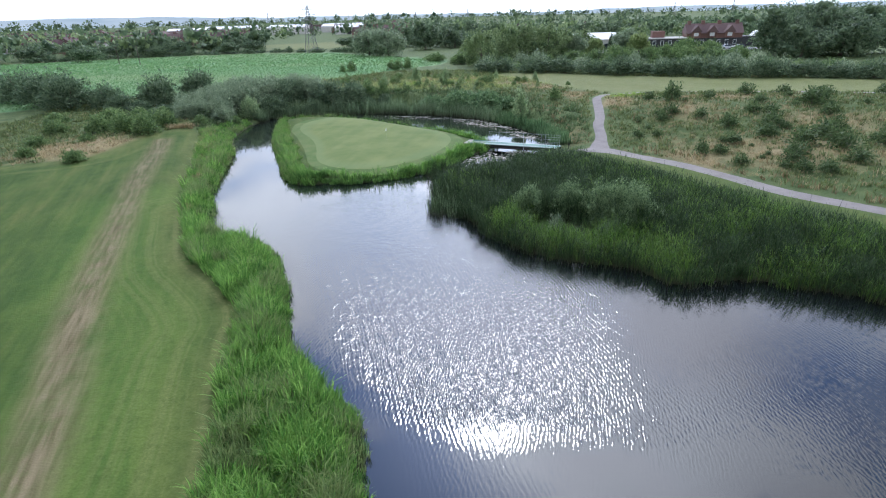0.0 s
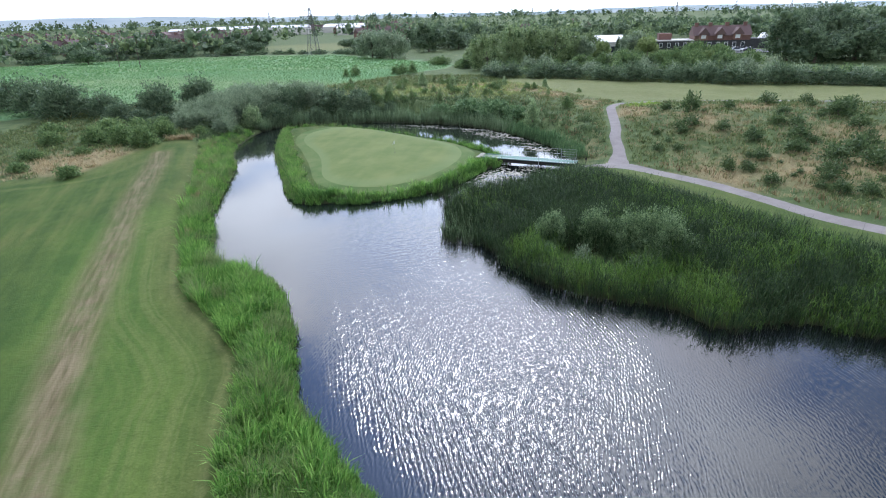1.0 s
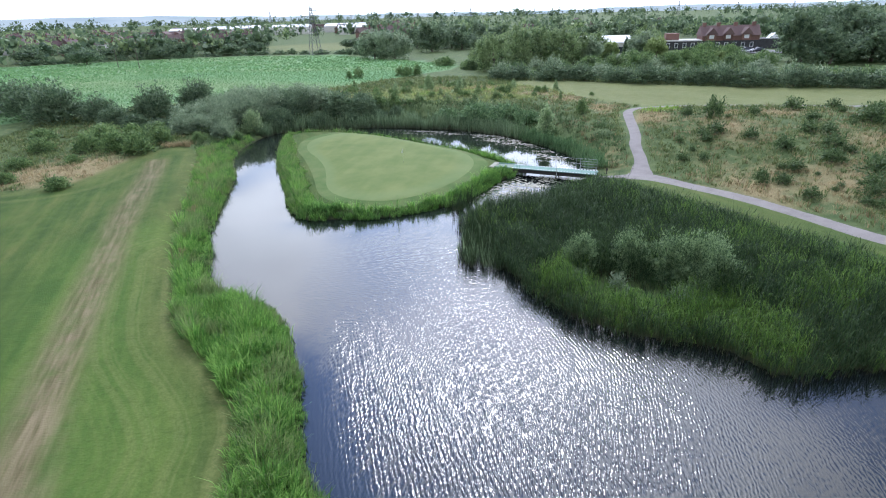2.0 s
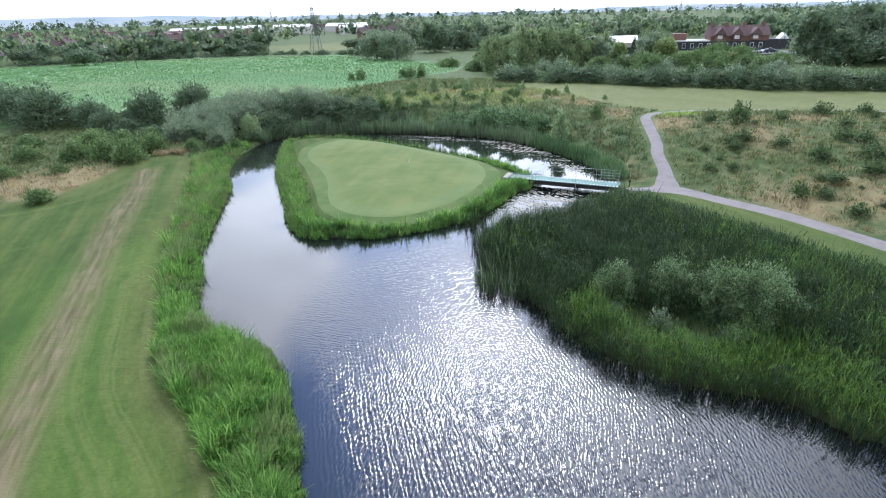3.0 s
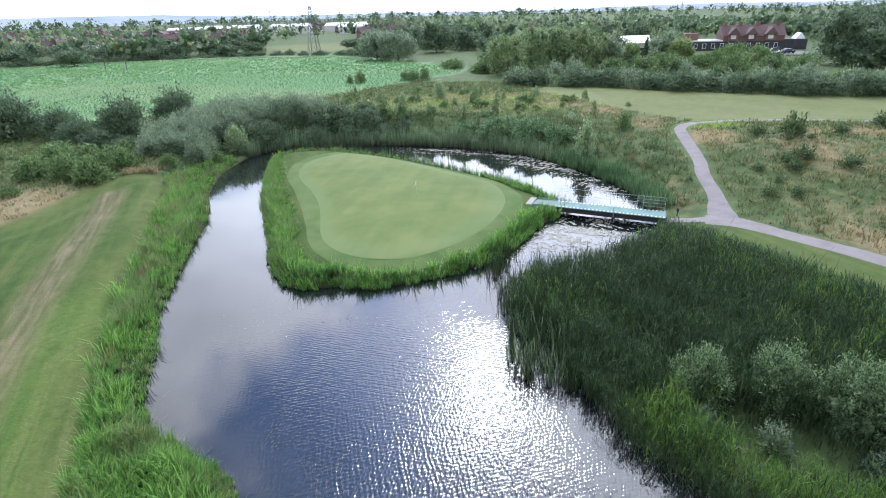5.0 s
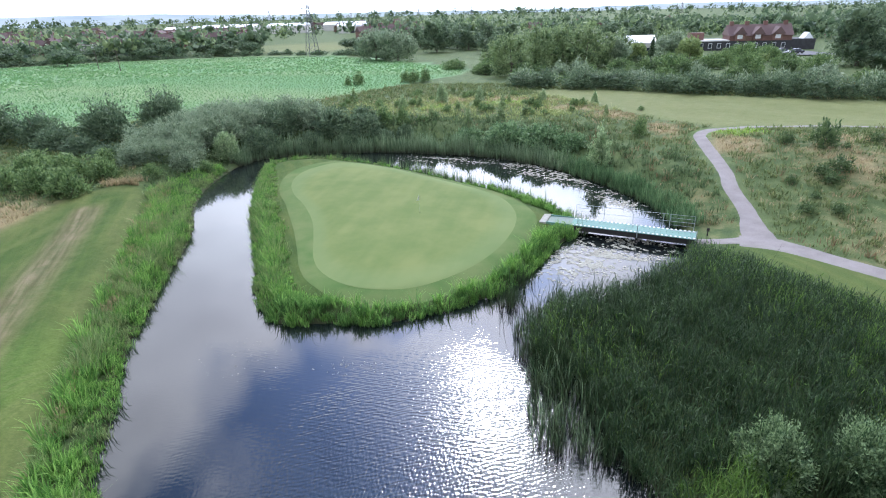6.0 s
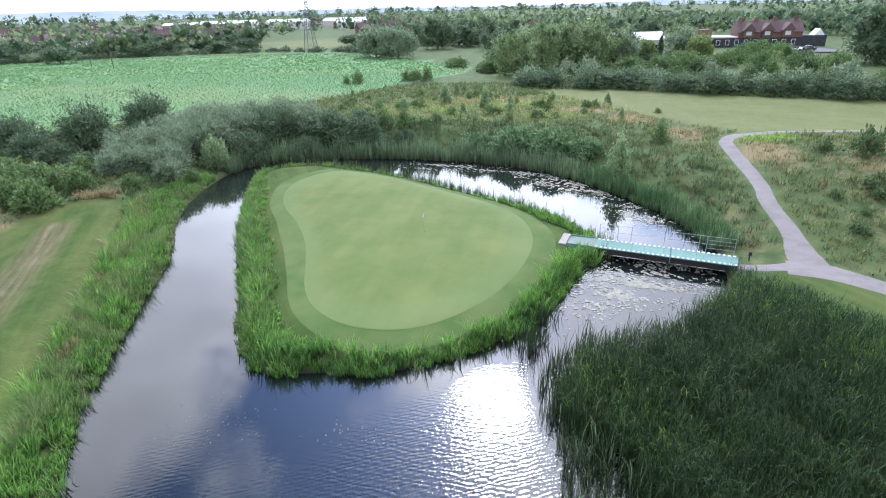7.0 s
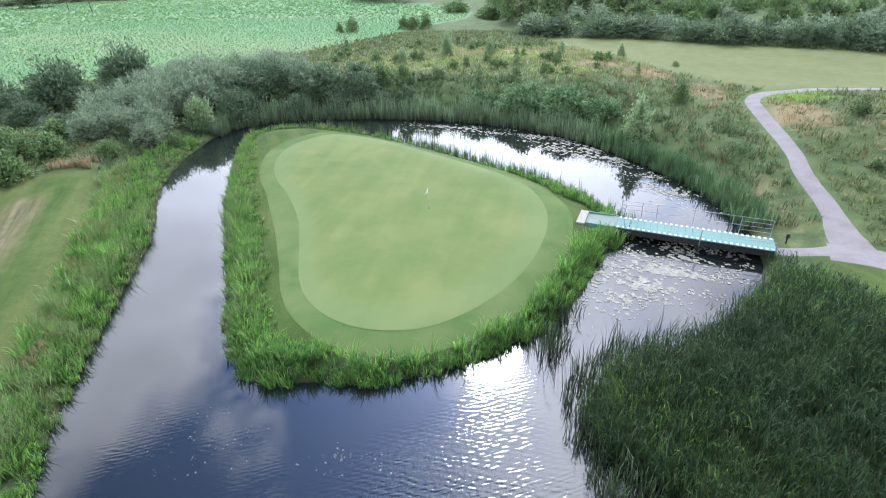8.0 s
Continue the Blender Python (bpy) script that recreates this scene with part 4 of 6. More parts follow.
def lily_pads(name, cx, cy, rx, ry, turn, n, seed):
    r = np.random.RandomState(seed)
    x, y = r.normal(0, 0.5, n), r.normal(0, 0.5, n)
    x, y = cx + rx * (x * math.cos(turn) - y * math.sin(turn) * ry / rx), cy + rx * (x * math.sin(turn) + y * math.cos(turn) * ry / rx)
    ok = (dry_side(x, y) < -0.4) & (0.7 * waves(x, y, 2.6, 71) + 0.7 * waves(x, y, 0.7, 72) + 0.5 * waves(x, y, 0.33, 73) > 0.10)
    x, y = x[ok], y[ok]
    n = len(x)
    a = np.linspace(0.25, 6.03, 8)
    size = r.uniform(0.03, 0.085, n)
    t = r.uniform(0, 6.28, n)
    v = np.zeros((n, 9, 3))
    v[:, 0, 0], v[:, 0, 1] = x, y
    for k, b in enumerate(a):
        v[:, k + 1, 0], v[:, k + 1, 1] = x + size * np.cos(t + b), y + size * np.sin(t + b)
    v[:, :, 2] = (0.008 + r.uniform(0, 0.012, n))[:, None] + r.normal(0, 0.002, (n, 9))
    i = np.arange(n)[:, None] * 9
    f = np.stack([i + [0, k, k + 1] for k in range(1, 8)], 1).reshape(-1, 3)
    ob = new(name, mesh_from(name, v.reshape(-1, 3), f, m_lily))
    tagged(ob, "floating lily pads spread over still pond water", "water lilies", kind="stuff")


lily_pads("lily_pads", 5.6, 52.6, 5.4, 2.4, 0.4, 11000, 1)
lily_pads("lily_pads", 4.5, 72.2, 6.5, 2.0, -0.8, 6500, 2)
lily_pads("lily_pads", -6.0, 77.6, 5.0, 1.2, -0.2, 2200, 3)
def pond_weed(cx, cy, rx, ry, n, seed):
    """Thin floating flecks of weed at the surface."""
    r = np.random.RandomState(seed)
    x, y = cx + rx * r.normal(0, 0.5, n), cy + ry * r.normal(0, 0.5, n)
    ok = (dry_side(x, y) < -0.8) & (0.6 * waves(x, y, 0.9, seed) + 0.6 * waves(x, y, 0.35, seed + 1) > 0.12)
    x, y = x[ok], y[ok]
    n = len(x)
    a, s = r.uniform(0, 6.28, n), r.uniform(0.015, 0.05, n)
    u = np.stack([np.cos(a), np.sin(a), 0 * a], 1) * s[:, None]
    w = np.stack([-np.sin(a), np.cos(a), 0 * a], 1) * (s * r.uniform(0.3, 0.8, n))[:, None]
    c = np.stack([x, y, 0.006 + r.uniform(0, 0.006, n)], 1)
    v = np.stack([c - u, c - w, c + u, c + w], 1).reshape(-1, 3)
    ob = new("pond_weed", mesh_from("pond_weed", v, np.arange(len(v)).reshape(-1, 4), m_weed))
    tagged(ob, "scattered pale flecks of weed floating on the pond", "pond weed", kind="stuff")


pond_weed(-7.0, 40.0, 1.5, 0.6, 240, 5)
pond_weed(-12.4, 40.4, 2.2, 1.8, 330, 7)
lily_pads("lily_pads", 9.5, 64.0, 3.0, 1.5, -1.0, 1600, 4)


def part(name, me, parent, label=""):
    ob = new(name, me)
    ob.parent = parent
    if label:
        ob["label"] = label
    return ob


def lobes(r, w, h, n, foot=0.1):
    """Rounded masses that make up a crown: centres and radii."""
    c = []
    for k in range(n):
        a, q = r.uniform(0, 6.283), math.sqrt(r.uniform(0, 1)) * 0.62
        top = 1 - 0.55 * q
        zc = r.uniform(foot + 0.15, max(top - 0.12, foot + 0.2))
        rad = r.uniform(0.20, 0.34)
        c.append((0.5 * w * q * math.cos(a) * 1.25, 0.5 * w * q * math.sin(a) * 1.25, h * zc, 0.5 * w * rad * 1.5, h * rad * 0.62))
    return np.array(c)


def cores(r, masses, shrink=0.86, clumps=7):
    """The close inner leafage of a crown: small broken clumps spread over each of the lobes."""
    nu, nv = 6, 4
    k = len(masses) * clumps
    m = np.repeat(np.asarray(masses, float), clumps, 0)
    out = r.normal(0, 1, (k, 3))
    out /= np.linalg.norm(out, axis=1)[:, None]
    mid = m[:, :3] + out * m[:, [3, 3, 4]] * 0.62 * shrink
    size = m[:, [3, 3, 4]] * shrink * r.uniform(0.26, 0.48, (k, 1))
    ring = np.array([-0.9, -0.25, 0.45, 0.97])
    t = np.arange(nu)[None, :] * 6.2832 / nu + 0.5 * np.arange(nv)[:, None]
    flat = np.sqrt(1 - ring ** 2)[:, None]
    p = np.stack([flat * np.cos(t), flat * np.sin(t), np.repeat(ring[:, None], nu, 1)], 2)
    p = mid[:, None, None, :] + p[None] * size[:, None, None, :] * (1 + r.normal(0, 0.24, (k, nv, nu, 1)))
    i = np.arange((nv - 1) * nu)
    q, c = i // nu * nu, i % nu
    f = np.stack([q + c, q + (c + 1) % nu, q + nu + (c + 1) % nu, q + nu + c], 1)
    return p.reshape(-1, 3), (f[None] + np.arange(k)[:, None, None] * nu * nv).reshape(-1, 4)


def leaf_cloud(r, masses, n, size, upright=0.0, inner=0.25):
    """Small pointed leaves over the skin of the masses, some deeper in."""
    area = masses[:, 3] * masses[:, 4]
    k = r.choice(len(masses), n, p=area / area.sum())
    v = r.normal(0, 1, (n, 3))
    v /= np.linalg.norm(v, axis=1)[:, None]
    deep = np.where(r.uniform(0, 1, n) < inner, r.uniform(0.3, 0.9, n), r.uniform(0.90, 1.07, n))
    m = masses[k]
    c = m[:, :3] + v * deep[:, None] * np.stack([m[:, 3], m[:, 3], m[:, 4]], 1)
    c[:, 2] = np.maximum(c[:, 2], 0.04)
    along = r.normal(0, 1, (n, 3)) + v * 0.6 + np.array([0, 0, upright])
    along /= np.linalg.norm(along, axis=1)[:, None]
    across = np.cross(v + np.array([0, 0, 0.4]) + r.normal(0, 0.45, (n, 3)), along)
    across /= np.linalg.norm(across, axis=1)[:, None] + 1e-6
    s = (size * r.uniform(0.6, 1.4, n))[:, None]
    q = np.stack([c - along * s, c + across * s * 0.42, c + along * s, c - across * s * 0.42], 1)
    return q.reshape(-1, 3), np.arange(n * 4).reshape(-1, 4)


def stem(verts, faces, a, b, ra, rb, sides=6):
    """A tapered round limb from a to b, added to the lists."""
    a, b = Vector(a), Vector(b)
    q = (b - a).to_track_quat("Z", "Y")
    k = len(verts)
    for p, rad in ((a, ra), (b, rb)):
        for i in range(sides):
            t = i * 6.2832 / sides
            verts.append(tuple(p + q @ Vector((rad * math.cos(t), rad * math.sin(t), 0))))
    for i in range(sides):
        j = (i + 1) % sides
        faces.append((k + i, k + j, k + sides + j, k + sides + i))


def spray(r, w, h, n, size, foot=0.0, peak=0.0, droop=0.0, shoots=140):
    """Leaves along many shoots that fan out from the foot to an uneven dome. peak: how far it narrows upward; droop: how the tips hang."""
    v = r.normal(0, 1, (shoots, 3))
    v[:, 2] = np.abs(v[:, 2]) * 1.15
    v /= np.linalg.norm(v, axis=1)[:, None]
    a = np.arctan2(v[:, 1], v[:, 0])
    lump = 0.86 + 0.13 * np.sin(a * 3 + r.uniform(0, 6)) * np.sin(v[:, 2] * 5 + r.uniform(0, 6)) + 0.10 * np.sin(a * 5 + r.uniform(0, 6))
    lump *= r.uniform(0.8, 1.1, shoots)
    end = v * np.array([w / 2, w / 2, h * (1 - foot)]) * lump[:, None]
    end[:, :2] *= (1 - peak * np.clip(end[:, 2:] / h, 0, 1))
    end[:, 2] += foot * h
    start = np.column_stack([end[:, :2] * 0.22, np.full(shoots, foot * h * 0.8)])
    k = r.randint(0, shoots, n)
    u = 1 - 0.62 * r.uniform(0, 1, n) ** 1.5
    way = (end - start)[k]
    c = start[k] + way * u[:, None] + r.normal(0, 0.038, (n, 3)) * np.array([w, w, h * 0.7])
    c[:, 2] += 0.10 * h * np.sin(u * 3.14) - droop * h * u ** 3 * r.uniform(0.3, 1.0, n)
    c[:, 2] = np.maximum(c[:, 2], 0.03)
    along = way / (np.linalg.norm(way, axis=1)[:, None] + 1e-6) + r.normal(0, 0.55, (n, 3)) - np.array([0, 0, 2.2 * droop])
    along /= np.linalg.norm(along, axis=1)[:, None]
    out = c / np.array([w / 2, w / 2, h]) + np.array([0, 0, 0.25])
    out /= np.linalg.norm(out, axis=1)[:, None]
    across = np.cross(out + r.normal(0, 0.65, (n, 3)), along)
    across /= np.linalg.norm(across, axis=1)[:, None] + 1e-6
    s = (size * r.uniform(0.6, 1.4, n))[:, None]
    q = np.stack([c - along * s, c + across * s * 0.36, c + along * s, c - across * s * 0.36], 1)
    return q.reshape(-1, 3), np.arange(n * 4).reshape(-1, 4), start, end


def bush(kind, w, h, mat, n_leaf, size, seed, masses=9, upright=0.0, trunk=None, peak=0.0, droop=0.0):
    """A shrub or tree: woody stems and a crown of many leaves. Returns its Empty, at the foot."""
    r = np.random.RandomState(seed)
    top = new(kind)
    verts, faces = [], []
    if trunk is None:
        v, f, start, end = spray(r, w, h, n_leaf, size, 0.0, peak, droop, masses * 32)
        ring = [(0.02 * h * math.cos(t), 0.02 * h * math.sin(t), -0.12) for t in np.arange(5) * 1.2566]
        tips = [(0, 0, 0.4 * h)] if peak else [end[k * 11] * 0.85 for k in range(6)]
        verts += ring
        for e in tips:
            k = len(verts)
            verts += [(e[0] + 0.25 * p[0], e[1] + 0.25 * p[1], e[2]) for p in ring]
            faces += [(i, (i + 1) % 5, k + (i + 1) % 5, k + i) for i in range(5)]
    else:
        ms = lobes(r, w, h, masses, trunk)
        bend = (r.normal(0, 0.02) * h, r.normal(0, 0.02) * h, h * (trunk + 0.25))
        stem(verts, faces, (0, 0, -0.2), bend, 0.03 * h, 0.02 * h, 8)
        for m in ms[: min(7, len(ms))]:
            stem(verts, faces, (bend[0] * 0.8, bend[1] * 0.8, bend[2] * r.uniform(0.7, 1.0)), (m[0], m[1], m[2]), 0.013 * h, 0.005 * h, 5)
        v1, f1, start, end = spray(r, w * 0.88, h * 0.93, n_leaf // 4, size, trunk * 0.8, 0.1, droop, 90)
        v2, f2 = leaf_cloud(r, ms, n_leaf - n_leaf // 4, size, upright)
        v, f = np.vstack([v1, v2]), np.vstack([f1, f2 + len(v1)])
    rc = np.random.RandomState(seed + 500)
    if trunk is None and peak:
        ms = np.array([(0, 0, 0.24 * h, 0.27 * w, 0.24 * h), (0, 0, 0.48 * h, 0.17 * w, 0.3 * h)])
    elif trunk is None:
        ms = np.vstack([[(0, 0, 0.30 * h, 0.38 * w, 0.36 * h)], lobes(rc, w * 0.82, h * 0.82, min(masses, 7), 0.0)])
    if size > 0.04:
        v3, f3 = cores(rc, ms, 0.70 if trunk is not None else 0.72, 5 if h > 2.8 else 3)
        v3[:, 2] = np.maximum(v3[:, 2], 0.02)
        v, f = np.vstack([v, v3]), np.vstack([f, f3 + len(v)])
    part("trunk" if trunk is not None else "branchwork", mesh_from("wood", verts, faces, m_bark, shade=True), top)
    part("crown" if trunk is not None else "foliage", mesh_from("foliage", v, f, mat), top)
    return top


def at(x, y, turn=0.0, sx=1.0, sz=1.0, z=None):
    if z is None:
        z = float(land(np.array([x]), np.array([y]))[0])
    return Matrix.Translation((x, y, z)) @ Matrix.Rotation(turn, 4, "Z") @ Matrix.Diagonal((sx, sx, sz, 1))


def plant(make, spots, label, category, group):
    """Places a thing at the first spot and copies of it at the others; a spot is x, y, width and height scale."""
    for k, (x, y, sx, sz) in enumerate(spots):
        m = at(x, y, (x * 7.3 + y * 3.1) % 6.28, sx, sz)
        if k == 0:
            make.matrix_basis = m
            tagged(make, label, category, group)
            first = make
            first.scale = (1, 1, 1)
        else:
            copy_plain(first, m)
    first.matrix_basis = at(spots[0][0], spots[0][1], 0.4, spots[0][2], spots[0][3])


def copy_plain(ob, m):
    """A copy at the pose m, whatever the first one's own scale."""
    keep = ob.matrix_basis.copy()
    ob.matrix_basis = Matrix()
    made = copy_thing(ob, m)
    ob.matrix_basis = keep
    return made


# willows in the reed bed
for x, y, w, h, sd, lab in ((8.6, 34.3, 2.7, 2.5, 1, "small rounded silvery willow bush standing in the reeds"), (11.3, 34.0, 2.9, 2.8, 2, "upright silvery willow bush standing in the reeds"),
                            (14.9, 32.2, 4.3, 3.3, 3, "broad bushy willow standing in the reed bed"), (13.2, 33.0, 2.8, 2.9, 19, "darker willow bush beside a broader one")):
    ob = bush("willow_bush", w, h, m_sallow, 16000 if w < 4 else 32000, 0.064, sd, 14 if w < 4 else 22, 0.35)
    ob.matrix_basis = at(x, y)
    tagged(ob, lab, "willow", "willows in the reed bed")
for x, y, w, h, sd in ((10.2, 31.6, 1.3, 1.3, 4), (13.2, 30.6, 1.5, 1.0, 5), (8.3, 32.9, 0.9, 0.9, 6)):
    ob = bush("willow_bush", w, h, m_willow, 1100, 0.08, sd, 6, 0.4)
    ob.matrix_basis = at(x, y)
    tagged(ob, "low pale sallow shrub growing among the reeds", "willow", "low shrubs in the reed bed")

# willow thicket behind the pond
THICKET = np.array([(-38.5, 69), (-33.0, 67.2), (-30.8, 71.5), (-29.4, 77.0), (-26.4, 81.6), (-22.5, 84.5), (-24, 90), (-31, 91), (-38, 87), (-40, 78)])
r = np.random.RandomState(77)
silver_spots, dark_spots = [], []
for j in range(10):
    for i in range(9):
        x, y = -41 + 2.75 * i + 1.3 * (j % 2) + r.normal(0, 0.5), 67.5 + 2.6 * j + r.normal(0, 0.5)
        if inside(np.array([x]), np.array([y]), THICKET)[0] and math.hypot(x + 30.6, y - 76.6) > 2.2:
            q = 0.78 + 0.30 * float(smooth(68, 84, y)) + r.normal(0, 0.07)
            (dark_spots if x > -29.5 + r.normal(0, 0.8) and y < 86 else silver_spots).append((x, y, q * 1.05, q))
plant(bush("willow_thicket", 4.8, 3.2, m_willow, 5200, 0.125, 7, 14, 1.0), silver_spots, "grey-leaved willow thicket on the pond's far bank", "willow", "willow thicket behind the pond")
plant(bush("willow_thicket", 4.8, 3.2, m_scrub, 4200, 0.135, 27, 14, 0.8), dark_spots, "darker green willow thicket behind the pond", "willow", "willow thicket behind the pond")
plant(bush("willow_bush", 3.4, 3.0, m_pale, 5200, 0.12, 8, 9, 0.9), [(-30.4, 76.2, 1.0, 1.1)], "pale round willow bush beside the thicket", "willow", "willow thicket behind the pond")
plant(bush("scrub_bush", 4.5, 3.0, m_scrub, 3600, 0.15, 9, 13, 0.4), [(-20.3, 84.6, 1.4, 1.3), (-16.4, 85.0, 1.1, 0.95), (-22.8, 81.9, 0.85, 0.75), (-18.4, 82.7, 0.8, 0.7), (-11.6, 84.2, 0.6, 0.6), (-14.0, 83.4, 0.7, 0.6), (-17.5, 88, 1.0, 0.8), (-41.5, 82, 0.9, 0.8), (-26.5, 88.5, 1.0, 0.9), (-38.5, 88.5, 1.0, 0.9), (-41, 71.5, 0.9, 0.6), (-46, 74, 1.0, 0.7)],
      "dark leafy scrub bush on the far pond bank", "bush", "scrub behind the pond")
plant(bush("scrub_bush", 6.5, 4.6, m_scrub, 4600, 0.19, 10, 17, 0.3), [(-46, 79, 1.15, 1.15), (-43.8, 87, 1.1, 1.1), (-61, 78.5, 1.4, 1.3), (-67.5, 82, 1.45, 1.25), (-75, 86, 1.4, 1.2), (-55, 79.5, 1.0, 0.85), (-50.5, 76, 0.8, 0.65), (-83, 88, 1.4, 1.2)],
      "large dark bush at the crop field's edge", "bush", "bushes by the crop field")
plant(bush("shrub", 3.2, 2.2, m_shrub, 2000, 0.14, 11, 8, 0.5), [(-37.2, 61, 1.2, 1.2), (-40.2, 61.5, 1.2, 1.15), (-44, 62, 1.2, 1.1), (-40.5, 65.5, 1.3, 1.2), (-37.2, 65.6, 1.0, 1.0), (-45, 66, 1.3, 1.1), (-33, 66.5, 0.7, 0.6),
       (-47, 69, 1.2, 0.9), (-40, 70, 1.0, 0.8), (-35, 71, 0.9, 0.7), (-50, 62, 1.1, 0.8), (-54, 67, 1.2, 0.8), (-30.5, 71.2, 0.7, 0.6)],
      "green leafy shrub in the scrub beyond the fairway", "shrub", "shrubs beyond the fairway")
plant(bush("bramble_bush", 2.6, 1.2, m_shrub, 1800, 0.11, 12, 7), [(-37.2, 48.6, 1.0, 1.1), (-43.5, 49.6, 0.9, 1.0), (-47, 55, 1.2, 1.1), (-41.3, 56.0, 0.8, 0.9), (-51, 52, 1.0, 1.0)],
      "low dark bramble bush on dry grass", "bramble", "brambles on the dry bank")
# back bank and mound
plant(bush("bramble_thicket", 5.0, 1.7, m_knot, 4200, 0.17, 13, 12, 0, None, 0, 0.15), [(0.5, 81.5, 1.15, 1.4), (4.4, 79.6, 1.1, 1.4), (7.4, 77.4, 0.8, 1.0), (-3.8, 82.6, 0.8, 1.0)], "spreading grey-green bramble thicket above the pond", "bramble", "brambles above the pond")
plant(bush("sapling", 2.2, 3.2, m_pale, 2200, 0.11, 14, 7, 1.2, None, 0.45), [(9.4, 72.4, 1.35, 1.35), (-8.8, 101.5, 1.1, 1.0), (-3.2, 99.5, 0.8, 0.8), (6.0, 101, 0.6, 0.6), (13, 99, 0.6, 0.6), (-14, 97, 0.8, 0.7)],
      "slender pale green sapling in rough grass", "sapling", "saplings on the mound")
plant(bush("young_tree", 2.1, 2.6, m_shrub, 1300, 0.12, 15, 6, 1.0, None, 0.2), [(-12.3, 86.8, 1.1, 1.0), (-14.8, 87, 1.2, 1.05), (-28.4, 129.5, 1.4, 1.1), (-30.5, 129, 0.9, 0.8), (-17.5, 132, 1.5, 1.1), (-19.5, 133, 1.3, 1.0), (-15.4, 133, 1.3, 1.2), (14.6, 79.3, 0.9, 0.85)],
      "dark upright young tree in the rough grass", "young tree", "young trees on the mound")
plant(bush("shrub", 1.7, 1.1, m_shrub, 500, 0.105, 16, 5), [(-7.3, 92.5, 1, 1.1), (-2.4, 92, 1.1, 1.1), (-10, 88, 0.9, 0.8), (3.5, 90, 0.9, 0.8), (18.2, 94, 0.6, 0.7), (9, 92, 0.7, 0.7), (-18, 100, 1.1, 1), (-24, 108, 1.2, 1), (-33, 104, 1.3, 1), (-20, 95, 1, 1), (-5, 110, 1.2, 1), (2, 108, 1.0, 1), (-14, 112, 1.3, 1.1), (-28, 99, 1.2, 1.1), (-36, 94, 1.2, 1.1)],
      "small rounded shrub in rough grass on the mound", "shrub", "shrubs on the mound")
r = np.random.RandomState(58)
for kind, n, mat_k, lab, cat in (("sapling", 26, m_alder, "small upright sapling in the mound's rough grass", "sapling"), ("shrub", 30, m_shrub, "small dark shrub dotted over the rough mound", "shrub")):
    spots = []
    while len(spots) < n:
        x, y = r.uniform(-27, 14), r.uniform(86, 116)
        p = np.array([x]), np.array([y])
        if depth_in(*p, field)[0] < -1 and depth_in(*p, far_fairway)[0] < -1.5 and x < 0.9 * (118 - y) - 8:
            spots.append((x, y, r.uniform(0.6, 1.15), r.uniform(0.6, 1.25)))
    plant(bush(kind, 1.3 if kind == "sapling" else 1.5, 1.7 if kind == "sapling" else 1.1, mat_k, 420, 0.12, 57 + n, 6, 0.9, None, 0.4 if kind == "sapling" else 0.0), spots, lab, cat, cat + "s dotted over the mound")
# rough beside the paths
r = np.random.RandomState(90)
more_shrubs = []
for k in range(900):
    x, y = r.uniform(21, 56), r.uniform(40, 80)
    p = np.array([x]), np.array([y])
    if len(more_shrubs) < 48 and waves(*p, 11, 91)[0] > 0.02 and (x - 17.5) * 0.8 + (y - 54.1) * 0.6 > 3.0 and depth_in(*p, far_fairway)[0] < -1.5 and line_distance(*p, upper_path, False)[0] > 2 and line_distance(*p, lower_path, False)[0] > 1.8:
        more_shrubs.append((x, y, r.choice([0.35, 0.5, 0.7, 1.2]) * r.uniform(0.8, 1.15) * (0.7 + 0.6 * float(smooth(26, 46, x)))))
plant(bush("shrub", 2.2, 1.6, m_thorn, 620, 0.115, 17, 8), [(28.3, 70.5, 1.4, 1.7), (25.9, 51.0, 0.75, 1.05), (31, 58.8, 1.1, 1), (35.4, 58.6, 1.3, 1.1), (34.9, 51, 1.5, 1.2), (40.3, 56, 1.4, 1.2), (44.3, 75.8, 1, 0.9), (47.5, 72, 1.2, 1),
       (26.7, 64.7, 1.1, 0.9), (27.9, 46.9, 0.8, 0.7), (37.1, 48.9, 1.5, 1.3), (31.4, 43.6, 0.9, 0.8), (33.2, 54.5, 1.2, 1.0), (37.8, 53.2, 1.5, 1.2), (29.6, 53.3, 1.0, 0.8), (41.5, 50.2, 1.5, 1.2), (36.0, 44.4, 1.2, 0.9), (26.0, 72.2, 0.9, 0.8), (33.2, 71.2, 0.9, 0.8), (38, 68, 1.0, 0.8), (29.3, 62.1, 0.9, 0.8), (43, 62, 1.2, 1.1), (48, 57, 1.5, 1.3), (45, 45, 1.4, 1.2), (35.5, 63.5, 1.0, 0.9), (23.6, 58.4, 0.6, 0.6), (22.8, 63.8, 0.5, 0.5)] + [(x, y, q, q * 0.85) for x, y, q in more_shrubs],
      "low dark green shrub in dry rough beside the path", "shrub", "shrubs in the rough")

